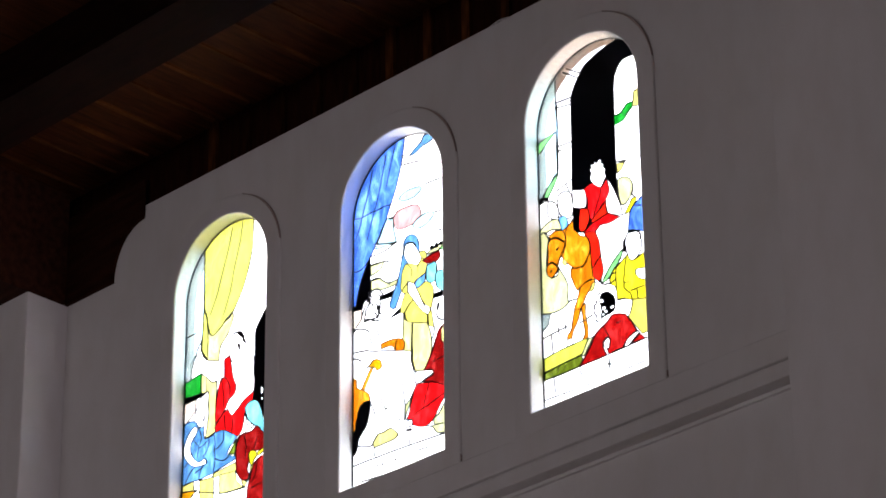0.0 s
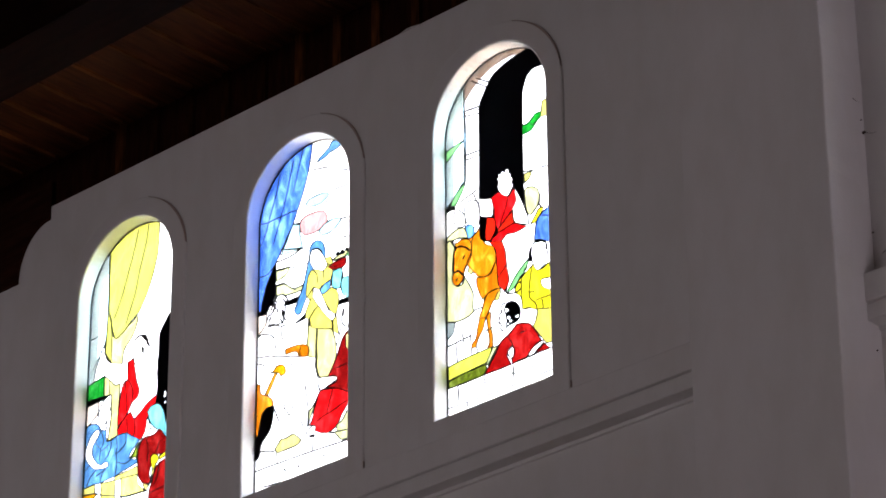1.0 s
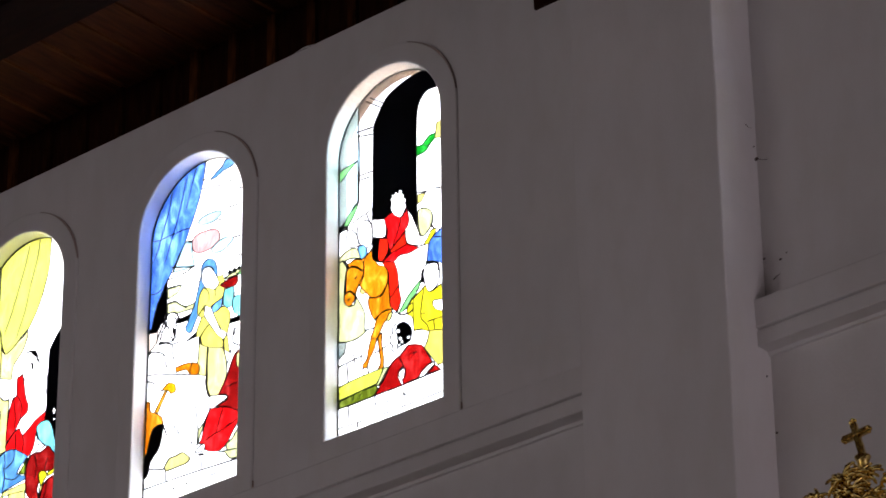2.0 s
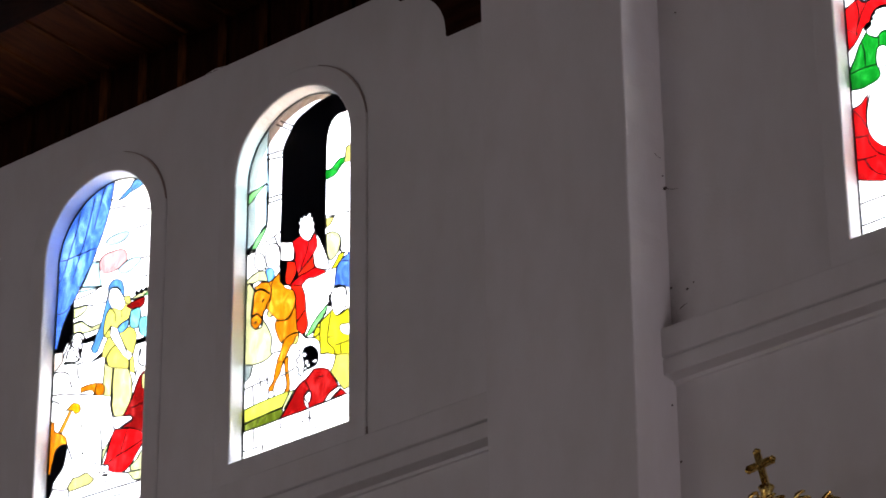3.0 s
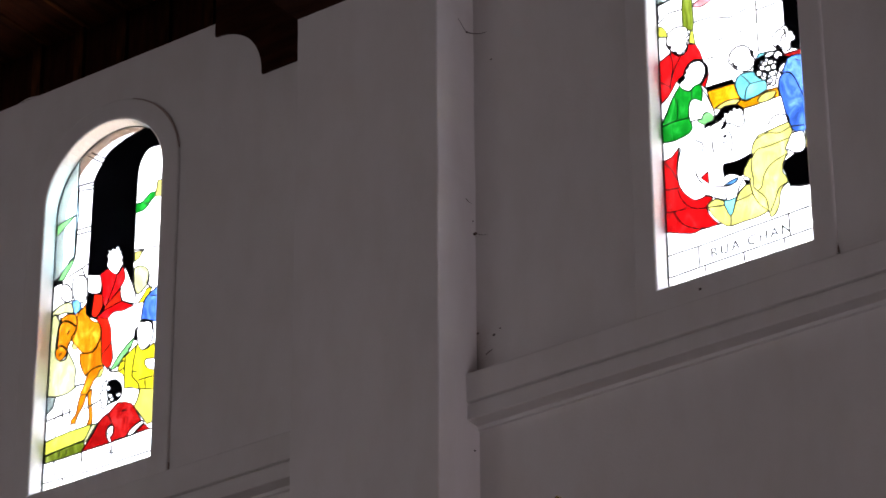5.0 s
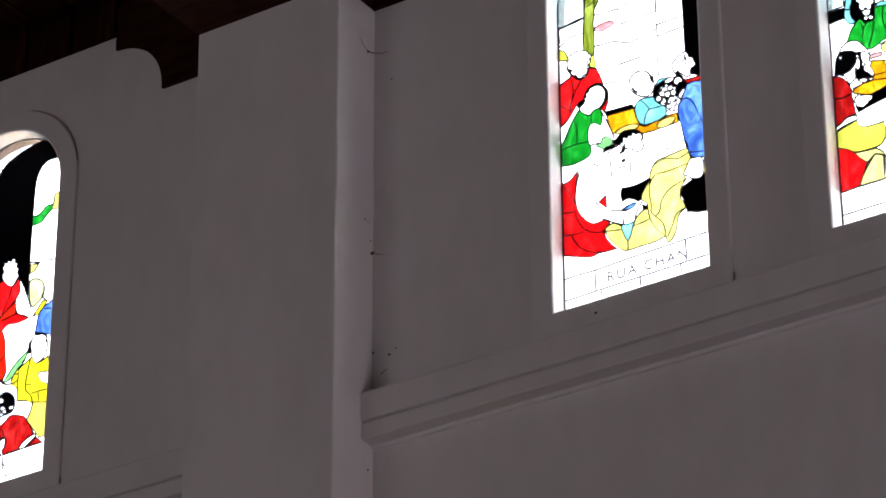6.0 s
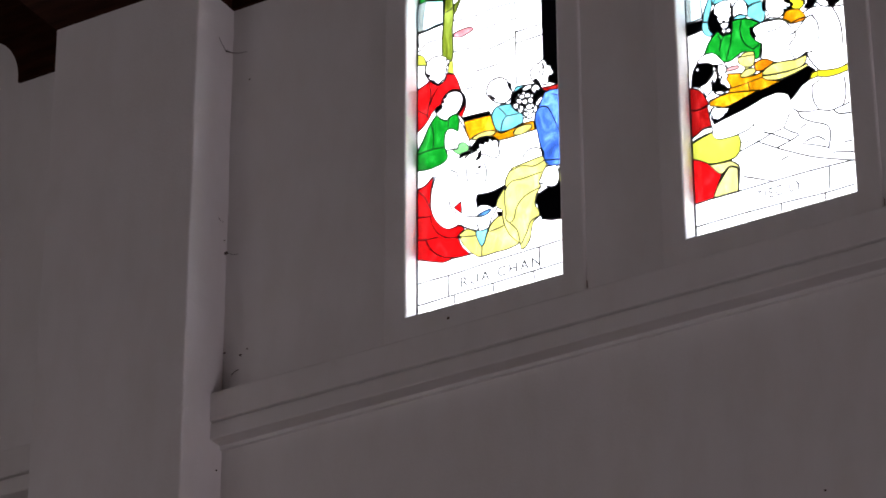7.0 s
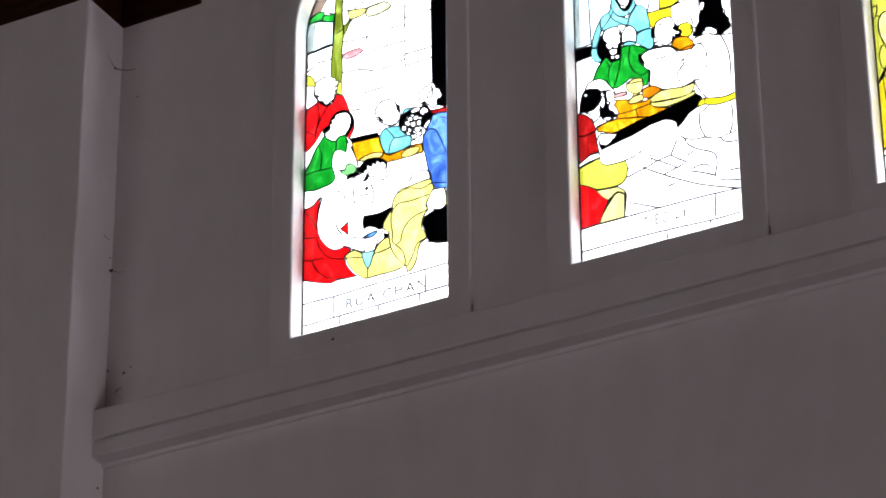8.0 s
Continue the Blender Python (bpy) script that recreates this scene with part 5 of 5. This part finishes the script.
# ---- gilded altarpiece against the wall, its crest under the windows ----
def blob(bm, pts, radii, sides=7):
    """A tube through the points, of changing thickness."""
    rings = []
    for i, p in enumerate(pts):
        p = Vector(p)
        d = (Vector(pts[min(i + 1, len(pts) - 1)]) - Vector(pts[max(i - 1, 0)])).normalized()
        s = d.cross(Vector((0, 1, 0.05))).normalized()
        u = s.cross(d).normalized()
        r = radii[i]
        rings.append([bm.verts.new(p + (s * math.cos(a) + u * math.sin(a)) * r) for a in [2 * math.pi * k / sides for k in range(sides)]])
    for a, b in zip(rings, rings[1:]):
        for k in range(sides):
            bm.faces.new((a[k], a[(k + 1) % sides], b[(k + 1) % sides], b[k]))
    bm.faces.new(rings[0][::-1])
    bm.faces.new(rings[-1])
    bmesh.ops.recalc_face_normals(bm, faces=bm.faces[:])


def acanthus(bm, size, lean, seed):
    """A carved acanthus tuft: pointed lobes that fan out and hook over at the tip."""
    rnd = random.Random(seed)
    for k in range(11):
        a = radians(90 - lean * (-90 + 18 * k) + rnd.uniform(-12, 12))
        long = size * rnd.uniform(0.65, 1.1) * (1.0 if k % 2 else 0.8)
        hook = (1 if k >= 4 else -0.8) * lean * rnd.uniform(0.3, 0.95)
        d, s = Vector((math.cos(a), 0, math.sin(a))), Vector((math.sin(a), 0, -math.cos(a)))
        fold = size * rnd.uniform(0.25, 0.6)
        pts = [d * long * (u - 0.25 * abs(hook) * u ** 3) + s * long * hook * u ** 2.4 + Vector((0, -fold * math.sin(2.8 * u), 0)) for u in (0, 0.2, 0.4, 0.6, 0.8, 0.93, 1.0)]
        blob(bm, [tuple(p) for p in pts], [size * r for r in (0.08, 0.11, 0.145, 0.125, 0.10, 0.095, 0.045)], 7)
    blob(bm, [(0, -size * 0.3, -size * 0.12), (0, -size * 0.45, 0), (0, -size * 0.3, size * 0.15)], [size * 0.08, size * 0.17, size * 0.05], 8)


def altarpiece(x, y, top):
    root = tagged(new("altarpiece"), "tall gilded carved altarpiece with a leafy gable and small cross", "altarpiece")
    root.location = (x, y, 0)
    bm = bmesh.new()
    box(bm, -1.25, 1.25, -0.05, 0.45, 0.0, 1.1)
    box(bm, -1.1, 1.1, 0.05, 0.45, 1.1, top - 0.75)
    bevel(bm, 0.015, 2)
    part("body", bm, WOOD, root, "dark wooden body")
    for side in (-1, 1):
        bm = bmesh.new()
        prof = [(0.10, 1.1), (0.10, 1.25), (0.07, 1.3), (0.062, 3.0), (0.055, top - 1.1), (0.08, top - 1.0), (0.10, top - 0.85), (0.10, top - 0.75)]
        blob(bm, [(side * 0.95, -0.02, z) for _, z in prof], [r for r, _ in prof], 14)
        part("column", bm, GOLD, root, "gilded column", True)
    bm = bmesh.new()
    prism(bm, [(-1.25, top - 0.75), (1.25, top - 0.75), (1.25, top - 0.70), (0.0, top - 0.21), (-1.25, top - 0.70)], -0.06, 0.3, "y")
    bevel(bm, 0.012, 2)
    part("gable", bm, GOLD, root, "gilded gable")
    tufts = []
    for k in range(6):
        bm = bmesh.new()
        acanthus(bm, 0.086 + 0.005 * (k % 3), 1 if k < 3 else -1, 40 + k)
        tufts.append(part("leaf", bm, GOLD, root, "", True))
        tufts[-1].location = ((0.075 if k < 3 else -0.075) * (1 + 2 * (k % 3)), -0.02, top - 0.145 - 0.052 * (k % 3))
    for k, x, z in ((1, -0.02, -0.145), (4, 0.03, -0.155)):
        ob = new("leaf", tufts[k].data)
        ob.parent, ob.location = root, (x, -0.05, top + z)
    for side in (-1, 1):
        for row in range(4):
            for i in range(11):
                if row == 0 and i < 3:
                    continue
                ob = new("leaf", tufts[(0 if side > 0 else 3) + (2 * i + row) % 3].data)
                ob.parent = root
                ob.matrix_local = pose(side * (0.075 + 0.105 * i - 0.045 * (row % 2)), -0.02 - 0.035 * row, top - 0.145 - 0.045 * i - 0.085 * row - 0.012 * (i % 2), 0, side * (8 * (i % 3) - 6 + 14 * row), 12 * ((i + row) % 3) - 12)
    bm = bmesh.new()
    blob(bm, [(0.028, 0, top - 0.14), (0.028, 0, top - 0.05), (0.028, 0, top - 0.02), (0.028, 0, top - 0.012), (0.028, 0, top)], [0.036, 0.028, 0.042, 0.036, 0.018], 14)
    part("collar", bm, GOLD, root, "", True)
    bm = bmesh.new()
    box(bm, -0.018, 0.018, -0.012, 0.012, 0.0, 0.165)
    box(bm, -0.060, -0.0181, -0.011, 0.011, 0.092, 0.126)
    box(bm, 0.0181, 0.060, -0.011, 0.011, 0.092, 0.126)
    bevel(bm, 0.004, 2)
    box(bm, -0.007, 0.007, -0.016, -0.0121, 0.015, 0.155)
    box(bm, -0.052, -0.0071, -0.0155, -0.0111, 0.104, 0.114)
    box(bm, 0.0071, 0.052, -0.0155, -0.0111, 0.104, 0.114)
    upright = part("cross", bm, GOLD, root, "small gilded cross")
    upright.matrix_local = pose(0.028, 0, top - 0.005, 0, -12, 10) @ Matrix.Diagonal((0.95, 0.95, 1.04, 1))
    for px, pz in ((-0.066, 0.109), (0.066, 0.109), (0, 0.176)):
        for k in range(3):
            bm = bmesh.new()
            a = math.atan2(pz - 0.109, px) + (k - 1) * 1.25
            c = Vector((px + 0.011 * math.cos(a), 0, pz + 0.011 * math.sin(a)))
            bmesh.ops.create_icosphere(bm, subdivisions=2, radius=0.0125, matrix=Matrix.Translation(c))
            part("knob", bm, GOLD, upright, "", True)
    return root


altarpiece(-8.062, 12.42, 6.571 + EYE)

# ---- marks of age ----
def speck(x, y, z, size, label="small dark nail head in the plaster", name="nail"):
    bm = bmesh.new()
    bmesh.ops.create_icosphere(bm, subdivisions=2, radius=size * 0.8)
    for v in bm.verts:
        v.co *= 1 + 0.35 * noise.noise(v.co * 40 / max(size * 60, 0.2) + Vector((x, z, y)))
    bmesh.ops.scale(bm, vec=(1.2, 0.6, 0.9), verts=bm.verts[:])
    ob = part(name.replace(" ", "_"), bm, DIRT, None, label, True)
    ob["category"] = name
    ob.location = (x, y, z)
    return ob


def cobweb(points, thick, label="grey dusty cobweb strand in the wall corner"):
    bm = bmesh.new()
    pts = curve_points(points, False, 5)
    n = len(pts)
    blob(bm, [tuple(p) for p in pts], [max(0.0008, thick * (1 - 0.75 * i / n)) for i in range(n)], 5)
    return tagged(part("cobweb", bm, WEB, None, label, True), category="cobweb")


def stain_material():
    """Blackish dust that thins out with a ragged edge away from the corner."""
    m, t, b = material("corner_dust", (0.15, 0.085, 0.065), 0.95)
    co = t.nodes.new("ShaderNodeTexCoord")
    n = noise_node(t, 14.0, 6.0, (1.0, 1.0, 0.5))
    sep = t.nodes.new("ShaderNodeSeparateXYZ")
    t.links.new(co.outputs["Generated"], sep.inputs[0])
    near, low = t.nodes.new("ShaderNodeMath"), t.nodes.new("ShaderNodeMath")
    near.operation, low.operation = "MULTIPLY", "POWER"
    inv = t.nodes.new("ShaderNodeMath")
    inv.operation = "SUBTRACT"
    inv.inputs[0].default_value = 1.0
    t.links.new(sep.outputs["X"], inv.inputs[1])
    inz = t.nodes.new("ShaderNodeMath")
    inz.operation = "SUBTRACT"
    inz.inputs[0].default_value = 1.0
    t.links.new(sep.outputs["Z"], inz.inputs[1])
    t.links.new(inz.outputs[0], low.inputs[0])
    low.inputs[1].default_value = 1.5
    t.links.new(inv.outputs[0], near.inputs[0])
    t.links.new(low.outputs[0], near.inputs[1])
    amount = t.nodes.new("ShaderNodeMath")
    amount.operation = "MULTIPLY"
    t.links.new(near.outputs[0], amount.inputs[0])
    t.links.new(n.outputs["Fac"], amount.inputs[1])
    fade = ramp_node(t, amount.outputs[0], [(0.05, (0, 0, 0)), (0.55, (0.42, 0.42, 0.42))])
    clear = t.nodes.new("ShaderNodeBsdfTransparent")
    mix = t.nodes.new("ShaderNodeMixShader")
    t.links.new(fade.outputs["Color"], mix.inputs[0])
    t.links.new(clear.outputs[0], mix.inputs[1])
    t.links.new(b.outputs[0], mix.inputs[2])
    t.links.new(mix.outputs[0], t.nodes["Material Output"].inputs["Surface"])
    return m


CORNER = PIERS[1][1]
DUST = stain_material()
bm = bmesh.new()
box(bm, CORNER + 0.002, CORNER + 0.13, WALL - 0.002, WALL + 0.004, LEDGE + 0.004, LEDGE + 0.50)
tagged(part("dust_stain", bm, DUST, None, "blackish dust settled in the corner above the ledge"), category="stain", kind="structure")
for x, y, z, s in ((-8.843, WALL, 9.891, 0.007), (-7.554, FACE - 0.001, 8.014, 0.009), (CORNER + 0.011, WALL - 0.005, 8.189, 0.008),
                   (-8.808, WALL, 8.179, 0.006), (-8.850, WALL, 8.152, 0.009), (CORNER + 0.004, 12.996, 8.872, 0.006),
                   (CORNER + 0.003, 12.99, 7.483, 0.007), (CORNER + 0.012, WALL + 0.012, 7.171, 0.008), (-5.537, WALL + 0.014, 6.568, 0.008)):
    speck(x, y, z + EYE, s)
speck(CORNER + 0.006, 13.01, 8.799 + EYE, 0.016, "brown mud nest of an insect in the wall corner", "mud nest")
speck(CORNER + 0.005, 12.955, 10.077 + EYE, 0.009, "dark cobweb knot on the pier edge", "cobweb knot")
Z = EYE
cobweb([(CORNER + 0.005, 12.955, 10.077 + Z), (CORNER + 0.03, 12.985, 10.074 + Z), (CORNER + 0.06, 13.018, 10.082 + Z), (CORNER + 0.095, 13.022, 10.083 + Z)], 0.0036)
cobweb([(CORNER + 0.005, 12.955, 10.077 + Z), (CORNER + 0.004, 12.92, 10.093 + Z), (CORNER + 0.003, 12.875, 10.128 + Z)], 0.002)
cobweb([(CORNER + 0.01, 13.01, 8.799 + Z), (CORNER + 0.05, 13.02, 8.783 + Z), (CORNER + 0.08, 13.022, 8.78 + Z)], 0.002)
cobweb([(CORNER + 0.003, 12.933, 8.986 + Z), (CORNER + 0.003, 12.96, 8.978 + Z), (CORNER + 0.003, 12.99, 8.982 + Z)], 0.0017)
cobweb([(CORNER + 0.06, 13.022, 8.047 + Z), (CORNER + 0.085, 13.021, 8.061 + Z), (CORNER + 0.108, 13.022, 8.066 + Z)], 0.003)
# a lip of loose paint at the wall head
bm = bmesh.new()
for x0, long, lift in ((-12.45, 0.20, 0.006), (-12.40, 0.10, 0.003)):
    pts = [(x0 + long * i / 8, WALL - 0.003 - 0.012 * math.sin(math.pi * i / 8), HIGH - 0.004 + lift * math.sin(math.pi * i / 8) - 0.006 * i / 8) for i in range(9)]
    blob(bm, pts, [0.001 + 0.0025 * math.sin(math.pi * i / 8) for i in range(9)], 7)
tagged(part("paint_flake", bm, PLASTER, None, "curled flake of loose white paint at the wall head", True), category="paint flake")

for name, cx, design, label in (
        ("window_1", CENTRES[0], one, "arched stained glass window with a yellow curtain and red and blue panes"),
        ("window_2", CENTRES[1], two, "arched stained glass window with a blue curtain and a dark red corner"),
        ("window_3", CENTRES[2], three, "arched stained glass window with a black doorway and orange and red panes"),
        ("window_4", CENTRES[3], four, "arched stained glass window with red, green and yellow panes over pale lettering"),
        ("window_5", CENTRES[4], five, "arched stained glass window with green, amber and large clear panes over pale lettering"),
        ("window_6", CENTRES[5], six, "arched stained glass window with lime and yellow panes")):
    leaded_window(name, cx, design, label)
